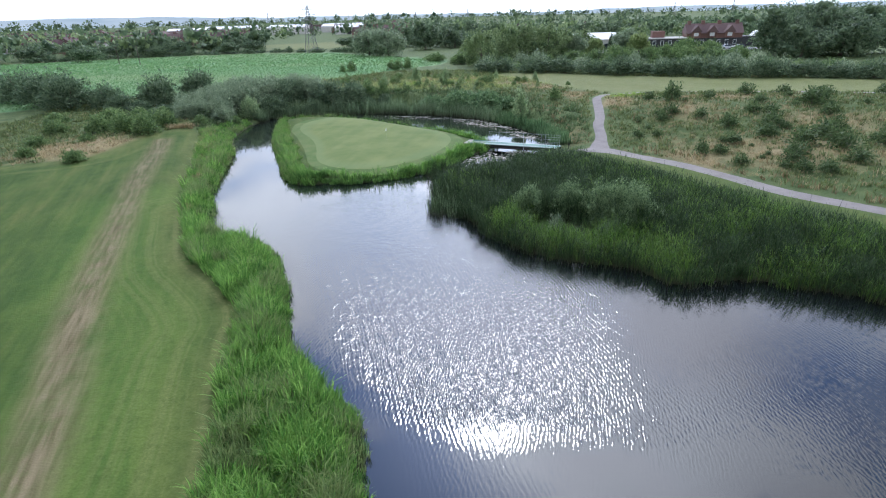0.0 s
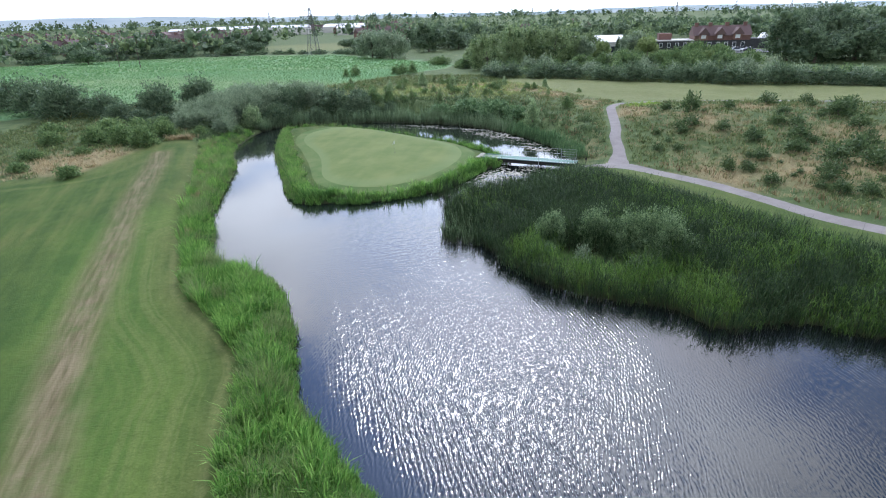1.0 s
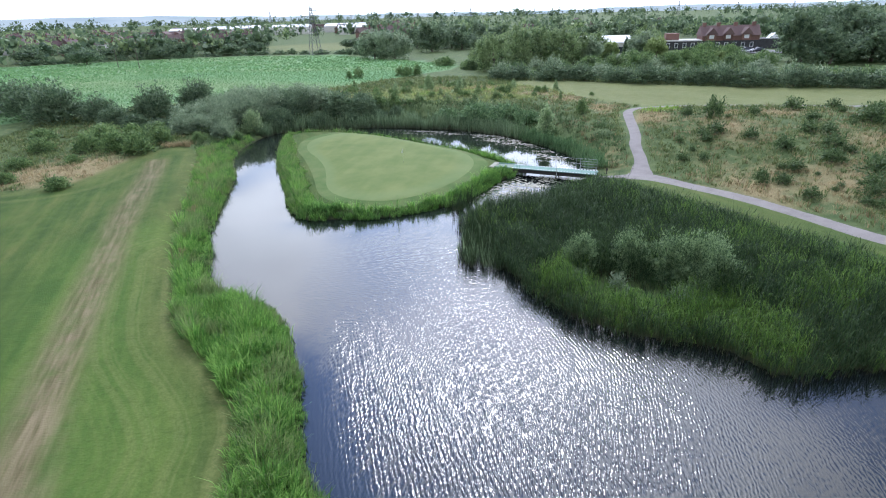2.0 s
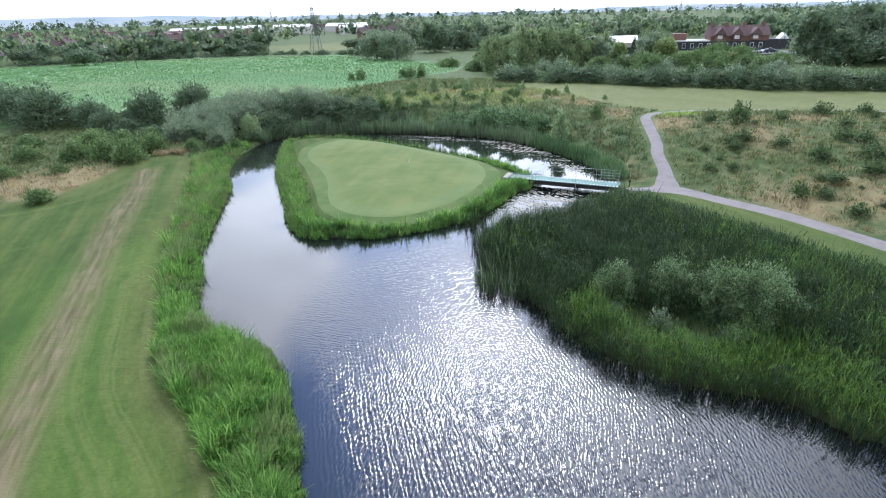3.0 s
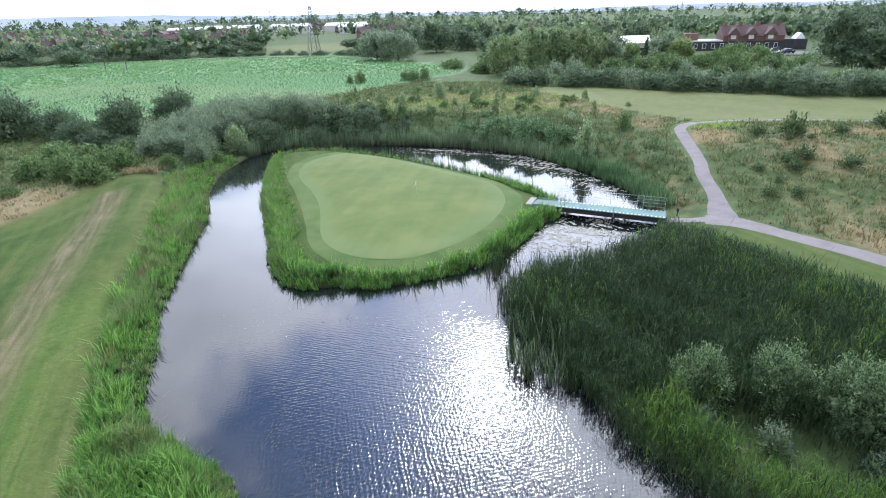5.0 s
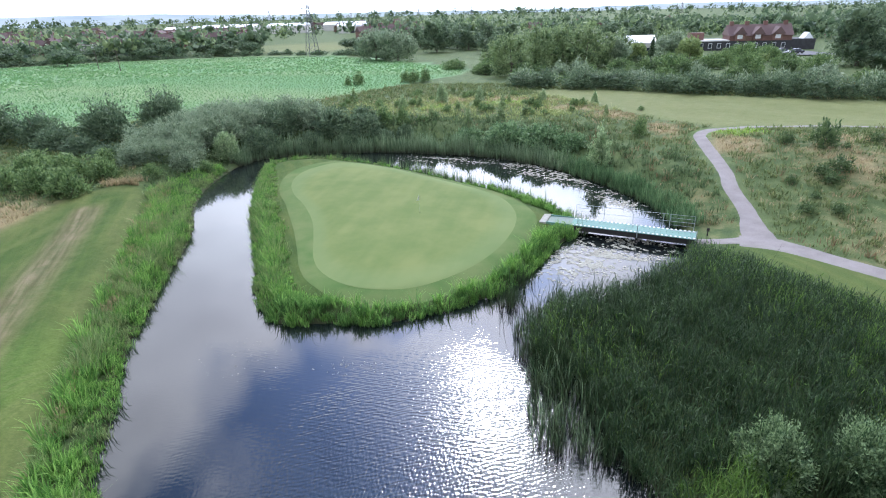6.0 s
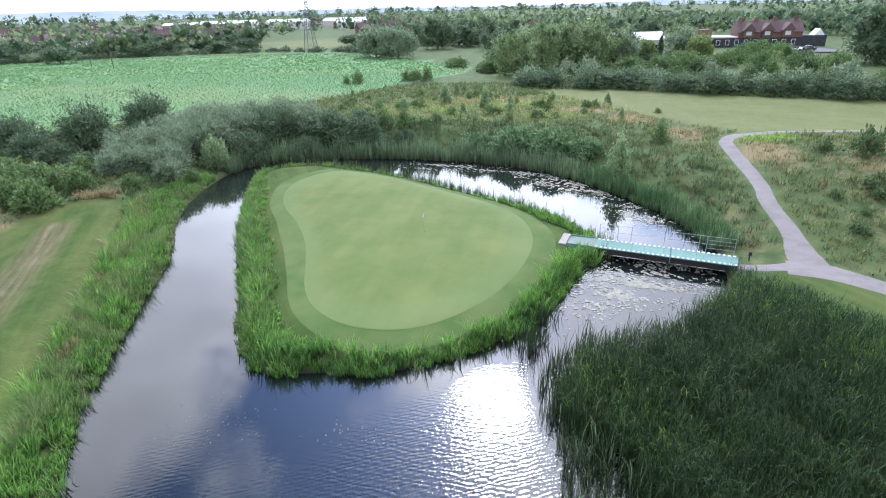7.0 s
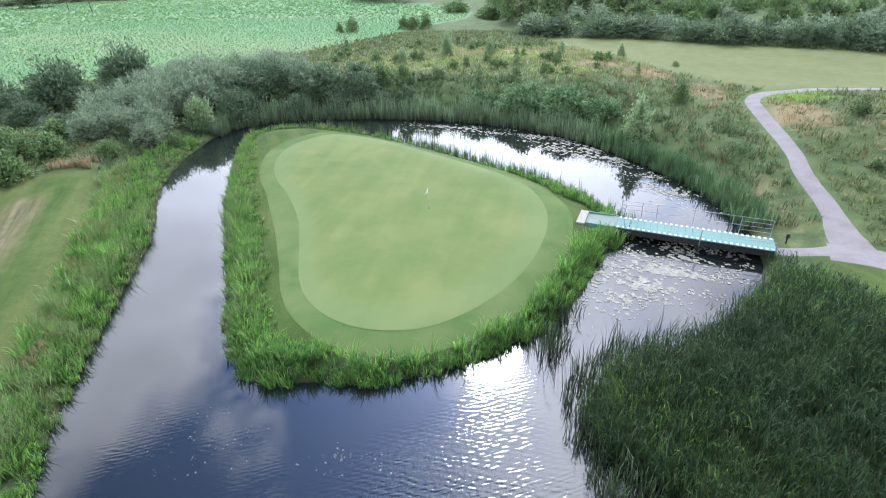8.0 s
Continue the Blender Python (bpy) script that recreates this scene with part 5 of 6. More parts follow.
# hedge across the far fairway
hedge_line = spline([(4.5, 121.5), (12, 119.5), (20, 117.5), (34, 110), (52, 104), (75, 98), (100, 90)], 2.4, False)
r = np.random.RandomState(30)
plant(bush("hedge_bush", 5.5, 3.6, m_scrub, 1400, 0.18, 31, 12), [(x + r.normal(0, 0.8), y + r.normal(0, 0.8), r.uniform(0.85, 1.35), r.uniform(0.75, 1.15)) for x, y in hedge_line], "dense dark hedge bush behind the far fairway", "hedge", "far fairway hedge")
plant(bush("hedge_bush", 5.5, 3.4, m_willow, 800, 0.25, 32, 11), [(x + r.normal(0, 1.2), y + 4 + r.normal(0, 1.0), r.uniform(0.85, 1.2), r.uniform(0.7, 1.1)) for x, y in hedge_line[::2]], "grey-green willow scrub in the hedge belt", "hedge", "far fairway hedge")
plant(bush("hedge_bush", 5.0, 2.6, m_shrub, 700, 0.25, 33, 10), [(x + r.normal(0, 2), y + 9 + r.normal(0, 1.5), r.uniform(0.8, 1.2), r.uniform(0.6, 1.0)) for x, y in hedge_line[::2]], "mid green scrub behind the hedge", "hedge", "far fairway hedge")
belt = []
while len(belt) < 64:
    x, y = r.uniform(-26, 62), r.uniform(118, 172)
    p = np.array([x]), np.array([y])
    if y > 136 - 0.42 * x and depth_in(*p, field)[0] < -4 and (x > -6 or y > 135) and waves(*p, 22, 47)[0] > -0.3:
        belt.append((x, y, r.uniform(0.6, 1.35), r.uniform(0.6, 1.3)))
for mat_k, lab, part_k in ((m_thorn, "dark thorn scrub in the rough behind the hedge", belt[::3]), (m_willow, "grey-green scrub in the rough behind the hedge", belt[1::3]), (m_shrub, "mid green bushes scattered behind the hedge", belt[2::3])):
    plant(bush("scrub_bush", 5.0, 3.0, mat_k, 800, 0.22, 34, 10), part_k, lab, "bush", "scrub behind the hedge")

# trees of the middle distance
plant(bush("willow_tree", 15, 11.5, m_willow, 6000, 0.40, 41, 18, -0.6, 0.03, 0, 0.12), [(-45, 222, 1.0, 1.15), (-35.5, 214, 0.95, 1.1)], "broad drooping willow tree at the crop field's corner", "tree", "willows by the field")
plant(bush("tall_tree", 15, 16, m_oak, 5200, 0.36, 42, 22, 0, 0.03), [(-27, 260, 1.0, 1.0), (-14, 270, 0.9, 0.68), (-8, 300, 0.9, 0.9), (-20, 285, 1.0, 0.85), (77, 151, 0.85, 0.9), (79, 142, 0.75, 0.6), (86, 153, 1.0, 0.9), (90, 146, 1.0, 0.8), (88, 163, 1.0, 0.95), (100, 158, 1.1, 0.9), (88, 160, 1.1, 1.0), (110, 150, 1.1, 0.9), (4, 285, 1.0, 0.8), (-38, 290, 1.0, 0.75), (16, 250, 0.9, 0.65), (28, 262, 1.0, 0.7), (44, 268, 1.0, 0.75), (-3, 245, 0.8, 0.55), (60, 275, 1.0, 0.7)],
      "tall dark green broadleaf tree with a full crown", "tree", "dark broadleaf trees")
plant(bush("alder_tree", 9.5, 12, m_alder, 3600, 0.29, 43, 14, 0.3, 0.03), [(2, 141, 0.85, 0.86), (8, 150, 1.0, 1.0), (14, 155, 1.1, 1.02), (19.5, 156, 1.0, 0.96), (5, 158, 0.9, 0.85), (24, 163, 0.9, 0.85), (11, 165, 1.1, 0.95), (19, 170, 1.1, 0.95), (-1, 172, 0.9, 0.7), (33, 185, 1.0, 0.8), (50, 192, 1.1, 0.85), (8, 190, 1.1, 0.8), (22, 200, 1.1, 0.8)], "upright mid green tree in the belt beyond the mound", "tree", "tree belt beyond the mound")
plant(bush("willow_tree", 7.5, 7.8, m_willow, 2800, 0.33, 44, 12, 0.2, 0.1), [(28, 165, 1.0, 1.0), (45, 176, 1.2, 1.1)], "silvery willow tree in the tree belt", "tree", "tree belt beyond the mound")
plant(bush("lime_tree", 6, 7, m_lime, 2400, 0.32, 45, 10, 0.2, 0.1), [(35, 172, 0.95, 1.0), (47, 168, 1.2, 1.2), (61, 160, 0.5, 0.5)], "bright yellow-green rounded tree in the belt", "tree", "tree belt beyond the mound")
plant(bush("conifer", 3, 7, m_oak, 1800, 0.26, 46, 8, 0.8, None, 0.8), [(42, 184, 1.0, 1.0)], "dark narrow conifer beside pale trees", "tree", "tree belt beyond the mound")
plant(bush("round_bush", 9, 4.6, m_shrub, 2400, 0.28, 47, 12), [(36, 145, 1.15, 0.95), (46, 150, 0.8, 0.8), (54, 150, 0.95, 0.85), (60, 148, 0.6, 0.7), (57, 136, 0.6, 0.7), (26, 146, 0.9, 0.7), (-4, 150, 0.8, 0.6), (-12, 165, 0.9, 0.6), (-2, 168, 0.9, 0.7), (4, 132, 0.7, 0.6), (64, 141, 0.8, 0.8), (59.5, 165, 1.0, 1.25), (52.7, 160, 0.6, 0.8), (68, 172, 0.8, 0.9), (63.5, 181, 0.9, 0.95), (74, 187, 0.8, 0.85)],
      "large rounded bush in the rough beyond the hedge", "bush", "bushes beyond the hedge")
plant(bush("sapling", 2.6, 4.2, m_alder, 900, 0.2, 48, 7, 0.8, None, 0.5), [(48, 116, 1.0, 1.0), (30, 118, 0.6, 0.5), (62, 112, 0.8, 0.7)], "young tree standing up behind the hedge", "sapling", "saplings behind the hedge")
plant(bush("field_tree", 14, 7.5, m_oak, 3000, 0.40, 49, 14, 0, 0.05), [(-168, 224, 1.0, 1.0), (-167, 263, 1.1, 1.15), (-181, 262, 1.0, 0.9), (-165, 281, 1.3, 1.3), (-150, 268, 1.0, 1.0), (-138, 280, 1.2, 0.95), (-128, 272, 0.9, 0.8), (-121, 290, 1.0, 1.45), (-195, 255, 1.2, 1.1), (-212, 246, 1.2, 1.0), (-230, 240, 1.2, 1.1), (-205, 268, 1.2, 1.2), (-186, 276, 1.2, 1.25), (-174, 288, 1.2, 1.3), (-146, 292, 1.1, 1.2), (-132, 300, 1.2, 1.3), (-156, 258, 0.8, 0.8), (-118, 278, 0.9, 0.9), (-70, 290, 1.0, 0.9), (-56, 300, 1.1, 1.0), (-248, 232, 1.2, 1.2), (-222, 262, 1.2, 1.2), (-58, 262, 0.8, 0.7)],
      "dark spreading field tree in the hedgerow", "tree", "hedgerow beyond the crop field")
far_hedge = spline([(-200, 226), (-165, 251), (-110, 264), (-64, 254), (-40, 225)], 6.0, False)
plant(bush("hedge_bush", 7, 3.0, m_oak, 450, 0.38, 50, 10), [(x + r.normal(0, 1), y + 2 + r.normal(0, 1.2), r.uniform(0.8, 1.2), r.uniform(0.5, 1.1)) for x, y in far_hedge], "dark hedge bush along the crop field's far side", "hedge", "crop field hedge")


# far woods: uncountable small crowns out to the horizon
def woods(name, mat, n, near, far, a0, a1, size, seed, label):
    r = np.random.RandomState(seed)
    dist = near * (far / near) ** r.uniform(0, 1, n)
    a = np.radians(r.uniform(a0, a1, n))
    x, y = dist * np.sin(a), dist * np.cos(a)
    ok = ~inside(x, y, field) & (np.hypot((x + 98) / 38, (y - 340) / 50) > 1) & ~((x / (y - 12) > -0.42) & (x / (y - 12) < -0.26) & (dist < 470)) & (waves(x, y, 160, seed) + 0.4 * waves(x, y, 50, seed + 1) > -0.15)
    x, y, dist = x[ok], y[ok], dist[ok]
    z = land(x, y, np.full(x.shape, 60.0))
    k = 26
    m = len(x)
    w = size * r.uniform(0.7, 1.4, m)
    c = r.normal(0, 1, (m, k, 3))
    c /= np.linalg.norm(c, axis=2)[:, :, None]
    c *= r.uniform(0.6, 1.0, (m, k, 1))
    p = np.stack([x, y, z + 0.62 * w], 1)[:, None, :] + c * np.stack([w * 0.62, w * 0.62, w * 0.58], 1)[:, None, :]
    u = r.normal(0, 1, (m, k, 3))
    v = np.cross(u, r.normal(0, 1, (m, k, 3)))
    u /= np.linalg.norm(u, axis=2)[:, :, None]
    v /= np.linalg.norm(v, axis=2)[:, :, None]
    s = (w[:, None, None] * r.uniform(0.07, 0.15, (m, k, 1)))
    q = np.stack([p - u * s, p + v * s * 0.8, p + u * s, p - v * s * 0.8], 2).reshape(-1, 3)
    f = np.arange(len(q)).reshape(-1, 4)
    v3, f3 = cores(r, np.stack([x, y, z + 0.62 * w, w * 0.60, w * 0.56], 1), 0.72, 2)
    ob = new(name, mesh_from(name, np.vstack([q, v3]), np.vstack([f, f3 + len(q)]), mat))
    tagged(ob, label, "woods", kind="stuff")


woods("far_woods", m_oak, 1100, 300, 2600, -50, 50, 9, 60, "dark distant woodland among the far houses")
woods("far_woods", m_alder, 800, 300, 2600, -50, 50, 8, 63, "mid green distant trees across the plain")
woods("far_woods", m_oak, 800, 1500, 4100, -52, 52, 19, 69, "hazy woodland far out on the plain")
woods("far_woods", m_oak, 800, 275, 800, 12, 52, 9, 66, "dense dark trees behind the clubhouse")


# ---- buildings and structures ----
def box(bm, x0, x1, y0, y1, z0, z1):
    v = [bm.verts.new(p) for p in ((x0, y0, z0), (x1, y0, z0), (x1, y1, z0), (x0, y1, z0), (x0, y0, z1), (x1, y0, z1), (x1, y1, z1), (x0, y1, z1))]
    for f in ((3, 2, 1, 0), (4, 5, 6, 7), (0, 1, 5, 4), (1, 2, 6, 5), (2, 3, 7, 6), (3, 0, 4, 7)):
        bm.faces.new([v[i] for i in f])


def gable(bm, x0, x1, y0, y1, z0, z1, over=0.3):
    """A ridge roof along x, closed below."""
    ym = (y0 + y1) / 2
    x0, x1, y0, y1 = x0 - over, x1 + over, y0 - over, y1 + over
    v = [bm.verts.new(p) for p in ((x0, y0, z0), (x1, y0, z0), (x1, y1, z0), (x0, y1, z0), (x0, ym, z1), (x1, ym, z1))]
    for f in ((3, 2, 1, 0), (0, 1, 5, 4), (2, 3, 4, 5), (1, 2, 5), (3, 0, 4)):
        bm.faces.new([v[i] for i in f])


def bm_part(name, bm, mat, parent, label="", bevel=0.0):
    if bevel:
        bmesh.ops.bevel(bm, geom=bm.edges[:], offset=bevel, segments=1, affect="EDGES")
    me = bpy.data.meshes.new(name)
    bm.to_mesh(me)
    bm.free()
    me.materials.append(mat)
    return part(name, me, parent, label)


def boxes(name, mat, parent, dims, label="", bevel=0.0):
    bm = bmesh.new()
    for d in dims:
        box(bm, *d)
    return bm_part(name, bm, mat, parent, label, bevel)


def house(w, d, h, roof, wall_mat, tall_chimney=1.2):
    top = new("house")
    boxes("wall", wall_mat, top, [(-w / 2, w / 2, -d / 2, d / 2, -1, h)])
    bm = bmesh.new()
    gable(bm, -w / 2, w / 2, -d / 2, d / 2, h, h + roof)
    bm_part("roof", bm, m_tile, top)
    boxes("chimney", m_brick, top, [(w * 0.3, w * 0.3 + 0.7, -0.35, 0.35, h + roof * 0.5, h + roof + tall_chimney)])
    n = 3
    for k in range(n):
        x = -w / 2 + w * (k + 0.5) / n
        for z in (0.9, 3.4):
            boxes("window", m_pane, top, [(x - 0.6, x + 0.6, -d / 2 - 0.04, -d / 2 + 0.05, z, z + 1.2)])
    return top


r = np.random.RandomState(70)
kinds = [house(9, 8, 5.2, 2.8, m_brick), house(16, 8, 5.0, 2.6, m_brick), house(10, 8, 5.2, 2.8, m_render)]
spots = []
for k in range(230):
    dist, a = 370 * (1200 / 370) ** r.uniform(0, 1), radians(r.uniform(-50, -8))
    spots.append((dist * math.sin(a), dist * math.cos(a)))
for k in range(22):
    dist, a = r.uniform(420, 1100), radians(r.uniform(2, 40))
    spots.append((dist * math.sin(a), dist * math.cos(a)))
used = [False] * 3
for x, y in spots:
    if inside(np.array([x]), np.array([y]), field)[0] or (-0.44 < x / (y - 12) < -0.24 and y < 640):
        continue
    k = int(r.choice([0, 1, 2], p=[0.45, 0.42, 0.13]))
    m = at(x, y, r.choice([0.2, 1.77]) + r.normal(0, 0.15), r.uniform(0.9, 1.15), r.uniform(0.95, 1.15), float(land(np.array([x]), np.array([y]), np.array([60.0]))[0]))
    label = "distant pale rendered house with a red tiled roof" if k == 2 else "distant red-brick house with a tiled roof"
    if not used[k]:
        tagged(kinds[k], label, "house", "houses of the far town")
        kinds[k].matrix_basis, used[k] = m, True
    else:
        copy_plain(kinds[k], m)


def shed(x, y, w, d, h, turn):
    top = new("warehouse")
    boxes("wall", m_render, top, [(-w / 2, w / 2, -d / 2, d / 2, -1, h)])
    bm = bmesh.new()
    gable(bm, -w / 2, w / 2, -d / 2, d / 2, h, h + d * 0.12)
    bm_part("roof", bm, m_white_roof, top)
    boxes("door", m_dark_wall, top, [(-2.2, 2.2, -d / 2 - 0.06, -d / 2 + 0.1, 0, min(3.6, h - 0.6))])
    top.matrix_basis = at(x, y, turn, 1, 1, float(land(np.array([x]), np.array([y]), np.array([60.0]))[0]))
    return tagged(top, "distant white-roofed industrial shed in the town", "warehouse", "white-roofed sheds")


for x, y, w, d, h, t in ((-300, 640, 60, 25, 8, 0.1), (-240, 660, 45, 22, 8, 0.1), (-190, 720, 50, 25, 7, 0.0), (-390, 700, 40, 20, 7, 0.2), (-150, 600, 30, 18, 7, 0.1)):
    shed(x, y, w, d, h, t)


def pavilion():
    """Long low hall with a white roof."""
    top = new("pavilion")
    boxes("wall", m_render, top, [(-6.5, 6.5, -4, 4, -0.5, 4.6)])
    bm = bmesh.new()
    gable(bm, -6.5, 6.5, -4, 4, 4.6, 6.6, 0.4)
    bm_part("roof", bm, m_white_roof, top, "bright white roof")
    for k in range(4):
        boxes("window", m_pane, top, [(-5.4 + k * 3.0, -3.6 + k * 3.0, -4.05, -3.9, 1.2, 3.2)])
    top.matrix_basis = at(38.4, 202, -0.06, 1.2)
    return tagged(top, "long hall with a bright white roof behind trees", "pavilion")


pavilion()


CLUB = (85, 236)


def clubhouse():
    """A red-brick and tile range with gables, dormers and a dark ground storey."""
    top = new("clubhouse")
    boxes("ground_storey", m_dark_wall, top, [(-17, 15, -5, 5, -0.5, 3.0)], "dark clad ground storey")
    boxes("upper_storey", m_brick, top, [(-4, 15, -4.6, 4.6, 3.0, 4.6)])
    boxes("flat_roof", m_render, top, [(-17.3, -4, -5.3, 5.3, 3.0, 3.35)], "pale flat roof edge")
    bm = bmesh.new()
    gable(bm, -4, 15, -4.6, 4.6, 4.6, 8.0, 0.4)
    bm_part("roof", bm, m_tile, top)
    for x in (-1.0, 4.5, 10.5):
        bm = bmesh.new()
        gable(bm, -2.6, 2.6, -1.7, 1.7, 0, 2.3, 0.25)
        bmesh.ops.rotate(bm, verts=bm.verts, matrix=Matrix.Rotation(math.pi / 2, 3, "Z"))
        bmesh.ops.translate(bm, verts=bm.verts, vec=(x, -3.4, 5.1))
        bm_part("dormer_roof", bm, m_tile, top)
        face = boxes("dormer", m_brick, top, [(x - 1.5, x + 1.5, -5.3, -1.5, 3.2, 5.2)])
        boxes("window", m_frame, face, [(x - 0.8, x + 0.8, -5.36, -5.28, 3.7, 4.9)])
    for x in (-3.0, 1.8, 7.5, 13.6):
        boxes("chimney", m_brick, top, [(x - 0.6, x + 0.6, -0.5, 0.5, 6.5, 9.0)])
    boxes("tower", m_brick, top, [(-16, -11.5, -2, 3, 3.35, 5.6)])
    for k in range(11):
        x = -16 + k * 2.8
        boxes("window", m_frame, top, [(x, x + 1.2, -5.07, -4.95, 0.8, 2.4)])
        boxes("window_pane", m_pane, top, [(x + 0.12, x + 1.08, -5.10, -5.0, 0.92, 2.28)])
    bm = bmesh.new()
    gable(bm, -2.0, 2.0, -1.3, 1.3, 0, 1.9, 0.2)
    bmesh.ops.rotate(bm, verts=bm.verts, matrix=Matrix.Rotation(math.pi / 2, 3, "Z"))
    bmesh.ops.translate(bm, verts=bm.verts, vec=(20, -2, 3.4))
    bm_part("white_gable", bm, m_white_roof, top, "white painted gable")
    boxes("side_wing", m_dark_wall, top, [(15, 22, -5, 4, -0.5, 3.4)])
    top.matrix_basis = at(CLUB[0], CLUB[1], -0.12, 1.05, 1.05)
    return tagged(top, "red-brick clubhouse with tiled gables and dark ground storey", "clubhouse")


clubhouse()


def car(mat, label):
    top = new("car")
    bm = bmesh.new()
    box(bm, -2.1, 2.1, -0.86, 0.86, 0.32, 0.85)
    bm_part("body", bm, mat, top, bevel=0.12)
    bm = bmesh.new()
    box(bm, -1.3, 1.2, -0.74, 0.74, 0.85, 1.42)
    for v in bm.verts:
        if v.co.z > 1:
            v.co.x *= 0.68
            v.co.y *= 0.86
    bm_part("cabin", bm, m_pane, top, "dark glazed cabin", 0.05)
    for x in (-1.3, 1.3):
        for y in (-0.8, 0.8):
            verts, faces = [], []
            stem(verts, faces, (x, y - 0.1, 0.32), (x, y + 0.1, 0.32), 0.32, 0.32, 12)
            faces_n = [tuple(range(11, -1, -1)), tuple(range(12, 24))]
            me = bpy.data.meshes.new("wheel")
            me.from_pydata(verts, [], faces + faces_n)
            me.materials.append(m_tyre)
            part("wheel", me, top)
    return tagged(top, label, "car", "parked cars")


yard = new("car_park", mesh_from("car_park", [(78, 192, float(land(78, 192)) + 0.35), (96, 192, float(land(96, 192)) + 0.35), (98, 214, float(land(98, 214)) + 0.35), (80, 214, float(land(80, 214)) + 0.35)], [(0, 1, 2, 3)], m_tarmac))
tagged(yard, "tarmac car park in front of the clubhouse", "car park", kind="structure")
for k, (x, y, t, m, lab) in enumerate(((83, 198, 0.1, m_car_white, "white car parked before the clubhouse"), (88, 200, 0.2, m_car_dark, "dark car parked before the clubhouse"), (86, 204, 0.0, m_car_white, "white car parked before the clubhouse"))):
    car(m, lab).matrix_basis = at(x, y, t, 1, 1, float(land(x, y)) + 0.36)


def strut(verts, faces, a, b, rad=0.07):
    stem(verts, faces, a, b, rad, rad, 4)


def tower(h, base, rad):
    """A lattice pylon: four legs, bracing and three pairs of arms."""
    top = new("pylon")
    for sx in (-1, 1):
        for sy in (-1, 1):
            verts, faces = [], []
            stem(verts, faces, (sx * base, sy * base, -0.6), (sx * base * 0.12, sy * base * 0.12, h), rad * 1.4, rad, 4)
            part("leg", mesh_from("leg", verts, faces, m_lattice), top)
    verts, faces = [], []
    levels = [0, 0.22, 0.4, 0.55, 0.68, 0.79, 0.89, 0.97]
    for a, b in zip(levels, levels[1:]):
        wa, wb = base * (1 - 0.88 * a), base * (1 - 0.88 * b)
        for (x0, y0), (x1, y1) in (((-1, -1), (1, -1)), ((1, -1), (1, 1)), ((1, 1), (-1, 1)), ((-1, 1), (-1, -1))):
            strut(verts, faces, (x0 * wa, y0 * wa, a * h), (x1 * wb, y1 * wb, b * h), rad * 0.6)
            strut(verts, faces, (x1 * wa, y1 * wa, a * h), (x0 * wb, y0 * wb, b * h), rad * 0.6)
    part("bracing", mesh_from("bracing", verts, faces, m_lattice), top)
    for z, w in ((0.68, 0.16), (0.80, 0.19), (0.91, 0.14)):
        verts, faces = [], []
        strut(verts, faces, (-w * h, 0, z * h), (w * h, 0, z * h), rad)
        strut(verts, faces, (-w * h, 0, z * h), (0, 0, (z + 0.05) * h), rad * 0.7)
        strut(verts, faces, (w * h, 0, z * h), (0, 0, (z + 0.05) * h), rad * 0.7)
        part("cross_arm", mesh_from("cross_arm", verts, faces, m_lattice), top)
    return top


pylon = tower(20.5, 2.4, 0.085)
pylon.matrix_basis = at(-80.5, 258, 0.7)
tagged(pylon, "grey steel lattice power pylon beyond the crop field", "pylon", "pylons")
for k in range(9):
    a = radians(-22 + k * 6.4)
    x, y = 1900 * math.sin(a), 1900 * math.cos(a) + 150 * (k % 3)
    ob = tower(40, 4, 0.22) if k == 0 else copy_plain(far_pylon, at(x, y, 0.3 * k, 1, 1, -8))
    if k == 0:
        far_pylon = ob
        tagged(ob, "far off grey lattice pylon on the horizon", "pylon", "far pylons")
        ob.matrix_basis = at(x, y, 0, 1, 1, -3)


def utility_pole(x, y):
    top = new("utility_pole")
    verts, faces = [], []
    stem(verts, faces, (0, 0, -0.4), (0, 0, 6.6), 0.14, 0.10, 8)
    part("post", mesh_from("post", verts, faces, m_bark), top)
    boxes("cross_bar", m_bark, top, [(-0.9, 0.9, -0.06, 0.06, 6.0, 6.15)])
    top.matrix_basis = at(x, y, 0.8)
    return tagged(top, "wooden utility pole standing in the crop field", "utility pole", "field poles")


utility_pole(-137, 200)
utility_pole(-122, 190)
verts, faces = [], []
pts = [Vector(p) for p in ((-240, 236, 6.5), (-137, 200, 5.5), (-122, 190, 5.5), (-30, 150, 6.5))]
for a, b in zip(pts, pts[1:]):
    for k in range(8):
        q = k / 8
        p = a.lerp(b, q) - Vector((0, 0, 4.4 * q * (1 - q)))
        verts += [tuple(p + Vector(d) * 0.022) for d in ((0.4, -0.9, -0.5), (-0.4, 0.9, -0.5), (0, 0, 1))]
faces = [(3 * k + i, 3 * k + (i + 1) % 3, 3 * k + 3 + (i + 1) % 3, 3 * k + 3 + i) for k in range(len(verts) // 3 - 1) for i in range(3)]
cable = new("cable", mesh_from("cable", verts, faces, m_lattice))
tagged(cable, "thin dark overhead cable slung between wooden poles", "cable")


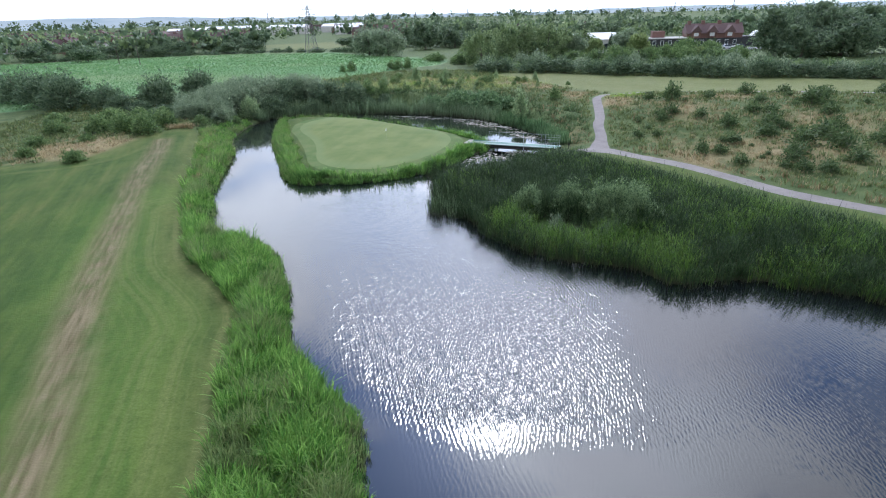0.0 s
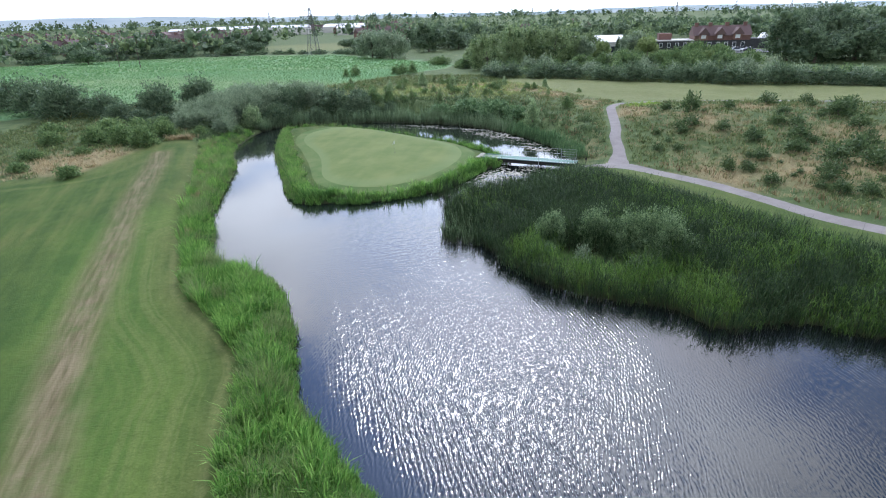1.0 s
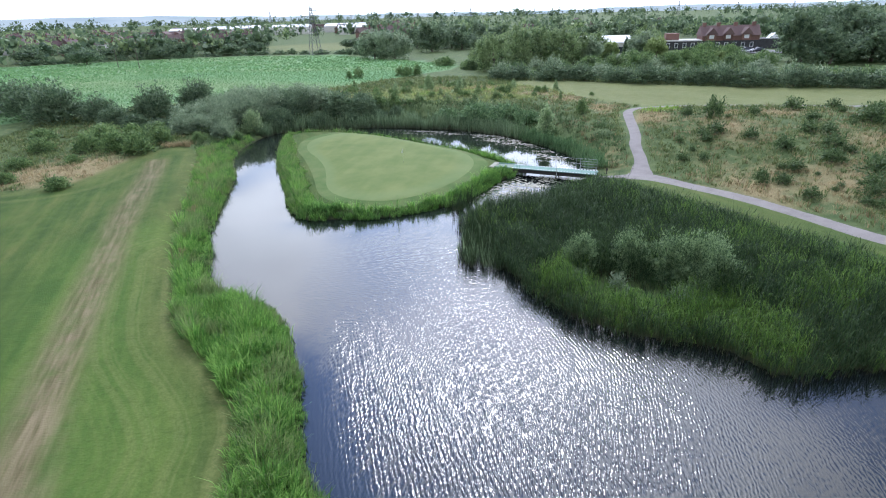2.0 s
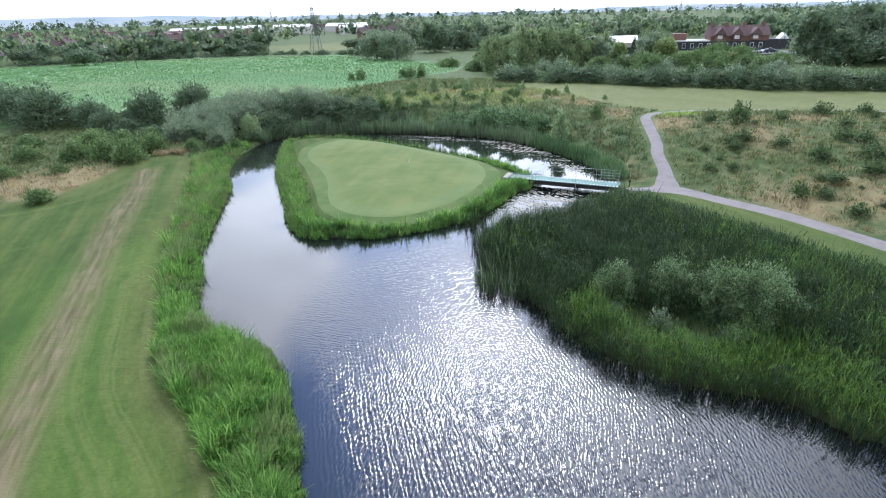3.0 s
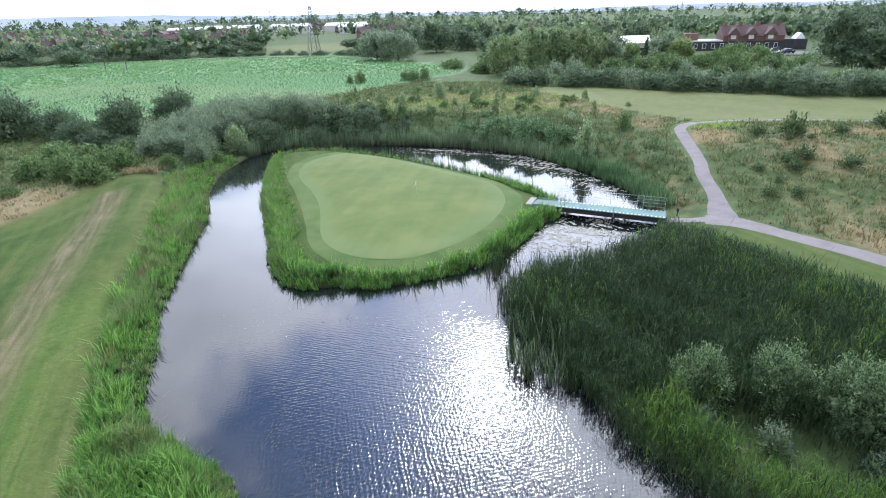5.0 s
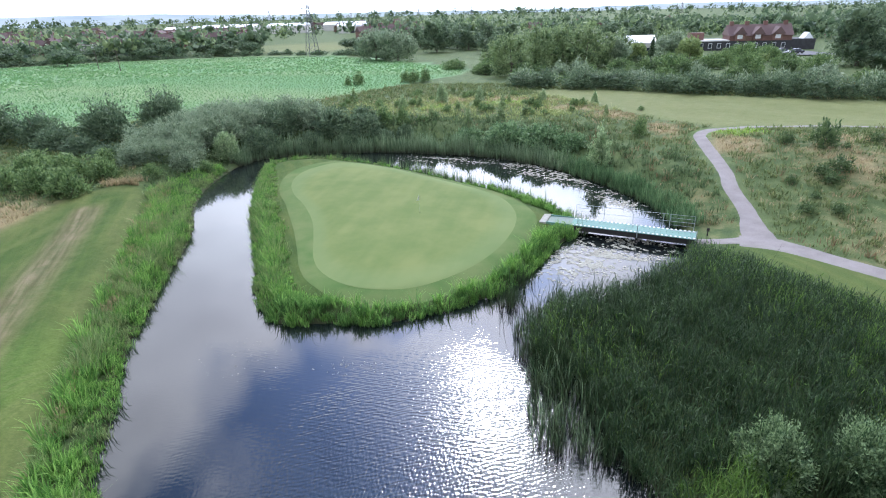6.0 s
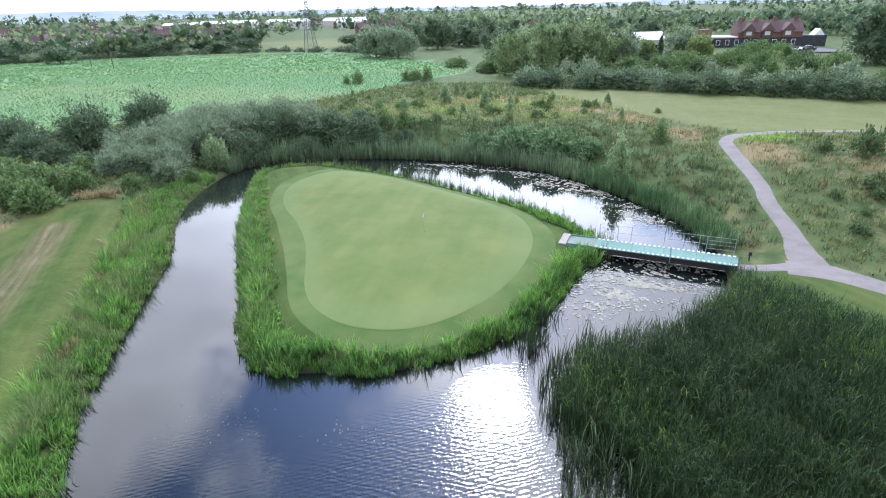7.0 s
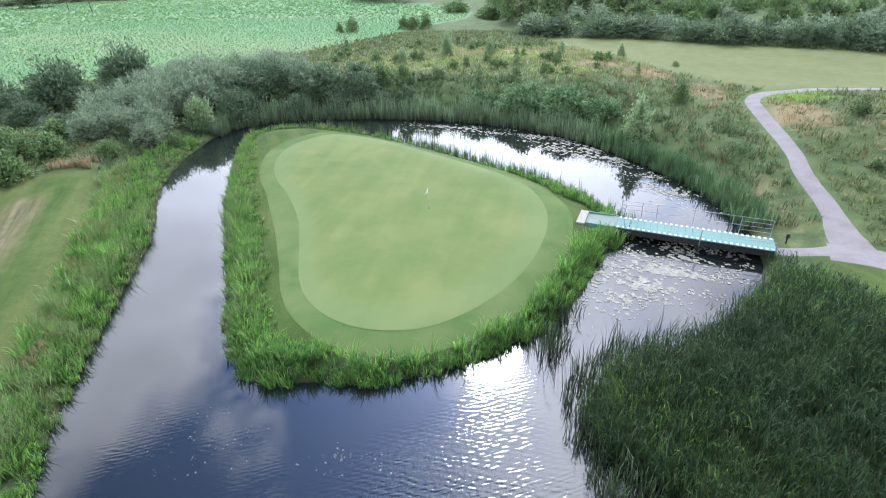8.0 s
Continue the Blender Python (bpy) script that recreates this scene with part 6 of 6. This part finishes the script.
# ---- footbridge, flag and small things ----
def footbridge():
    """A teal plank footbridge with a tubular rail on one side and short rails at the ends."""
    top = new("footbridge")
    length, wide, z = 8.2, 1.45, 0.0
    n = 22
    step = length / n
    me = None
    for k in range(n):
        x = -length / 2 + k * step
        bm = bmesh.new()
        box(bm, 0.003, step - 0.003, -wide / 2, wide / 2, -0.05, 0.0)
        if me is None:
            ob = bm_part("plank", bm, m_deck, top, bevel=0.006)
            me = ob.data
        else:
            bm.free()
            ob = part("plank", me, top)
        ob.location = (x, 0, 0)
    strip = None
    for side in (-1, 1):
        for k in range(29):
            x = -length / 2 + k * length / 29
            if strip is None:
                bm = bmesh.new()
                box(bm, 0.06, 0.195, -0.10, 0.10, 0.0, 0.03)
                ob = bm_part("grip_strip", bm, m_strip, top, "white grip strip", 0.006)
                strip = ob.data
            else:
                ob = part("grip_strip", strip, top)
            ob.location = (x, side * (wide / 2 - 0.10), 0.004)
    for side in (-1, 0, 1):
        boxes("beam", m_beam, top, [(-length / 2, length / 2, side * 0.6 - 0.08, side * 0.6 + 0.08, -0.42, -0.05)], "dark support beam", 0.01)
    for x in (0.35,):
        for side in (-0.62, 0.62):
            verts, faces = [], []
            stem(verts, faces, (x, side, -1.9), (x, side, -0.05), 0.07, 0.07, 8)
            part("pile", mesh_from("pile", verts, faces, m_beam, shade=True), top)

    def tube(name, a, b, rad):
        verts, faces = [], []
        stem(verts, faces, a, b, rad, rad, 8)
        return part(name, mesh_from(name, verts, faces, m_steel, shade=True), top)
    y = wide / 2 + 0.05
    for x in np.linspace(-length / 2 + 0.1, length / 2 - 0.2, 5):
        tube("rail_post", (x, y, -0.3), (x, y, 1.05), 0.016)
    for h in (0.55, 1.05):
        tube("handrail", (-length / 2 + 0.1, y, h), (length / 2 - 0.2, y, h), 0.013)
    for x0, x1 in ((-length / 2 + 0.1, -length / 2 + 1.25), (length / 2 - 1.75, length / 2 - 0.2)):
        for h in (0.28, 0.8):
            tube("rail_bar", (x0, y, h), (x1, y, h), 0.012)
    for x in (-length / 2 + 1.25, length / 2 - 1.75):
        tube("rail_post", (x, y, -0.3), (x, y, 1.05), 0.02)
    for x in (0.4, length / 2 - 0.05):
        tube("rail_post", (x, -y, -0.35), (x, -y, 0.62), 0.03)
    for h in (0.5,):
        tube("handrail", (length / 2 - 1.6, -y, h), (length / 2 - 0.05, -y, h), 0.018)
    # sloping ramp and board onto the island
    bm = bmesh.new()
    box(bm, -length / 2 - 1.75, -length / 2 - 0.01, -wide / 2, wide / 2, -0.05, 0.0)
    for v in bm.verts:
        if v.co.x < -length / 2 - 1:
            v.co.z -= 0.06
    bm_part("ramp", bm, m_ramp, top, "teal painted ramp", 0.006)
    boxes("end_board", m_board, top, [(-length / 2 - 2.25, -length / 2 - 1.77, -wide / 2 - 0.15, wide / 2 + 0.15, -0.3, 0.02)], "weathered pale end board", 0.01)
    for side in (-1, 1):
        boxes("edge_board", m_deck, top, [(-length / 2 - 1.74, -length / 2 - 0.01, side * (wide / 2 + 0.035) - 0.03, side * (wide / 2 + 0.035) + 0.03, -0.2, 0.05)])
    a, b = Vector((3.2, 57.75, 0.74)), Vector((12.85, 54.65, 0.74))
    way = (b - a).normalized()
    mid = b - way * (length / 2)
    top.matrix_basis = Matrix.Translation(mid) @ Matrix.Rotation(math.atan2(way.y, way.x), 4, "Z")
    return tagged(top, "teal plank footbridge with white edges and steel rails", "footbridge")


footbridge()


def flagstick():
    top = new("flagstick")
    verts, faces = [], []
    stem(verts, faces, (0, 0, -0.12), (0, 0, 1.38), 0.008, 0.006, 8)
    part("pole", mesh_from("pole", verts, faces, m_pole, shade=True), top)
    n = 9
    v = []
    for j in range(n):
        s = j / (n - 1)
        for i in range(n):
            u = i / (n - 1)
            droop = 0.18 * u ** 1.4
            v.append((-u * 0.26 * (0.25 + 0.75 * s), 0.05 * math.sin(u * 7 + s * 2) * u, 1.36 - s * 0.36 - droop + 0.06 * u * s))
    me = mesh_from("flag", v, grid_faces(n, n), m_cloth, shade=True)
    flag = part("flag", me, top, "white cloth flag")
    sol = flag.modifiers.new("thickness", "SOLIDIFY")
    sol.thickness = 0.006
    verts, faces = [], []
    stem(verts, faces, (0, 0, 0.004), (0, 0, 0.012), 0.06, 0.06, 16)
    part("cup_rim", mesh_from("cup_rim", verts, faces, m_hole), top)
    x, y = -6.3, 58.4
    z = float(land(np.array([x]), np.array([y]))[0])
    q = np.linalg.norm(np.array([x, y]) - mid_green) / 11.0
    top.matrix_basis = at(x, y, -0.4, 1, 1, z + 0.022 + 0.10 * (1 - min(q, 1) ** 3))
    return tagged(top, "golf flagstick with a limp white flag in the green", "flagstick")


flagstick()


def marker_post():
    top = new("marker_post")
    boxes("post", m_beam, top, [(-0.035, 0.035, -0.035, 0.035, -0.3, 0.5)], "", 0.01)
    boxes("plate", m_beam, top, [(-0.09, 0.09, -0.075, -0.04, 0.36, 0.6)], "small dark plate", 0.01)
    top.matrix_basis = at(13.9, 55.6, -0.3)
    return tagged(top, "short dark marker post beside the footbridge", "post")


marker_post()
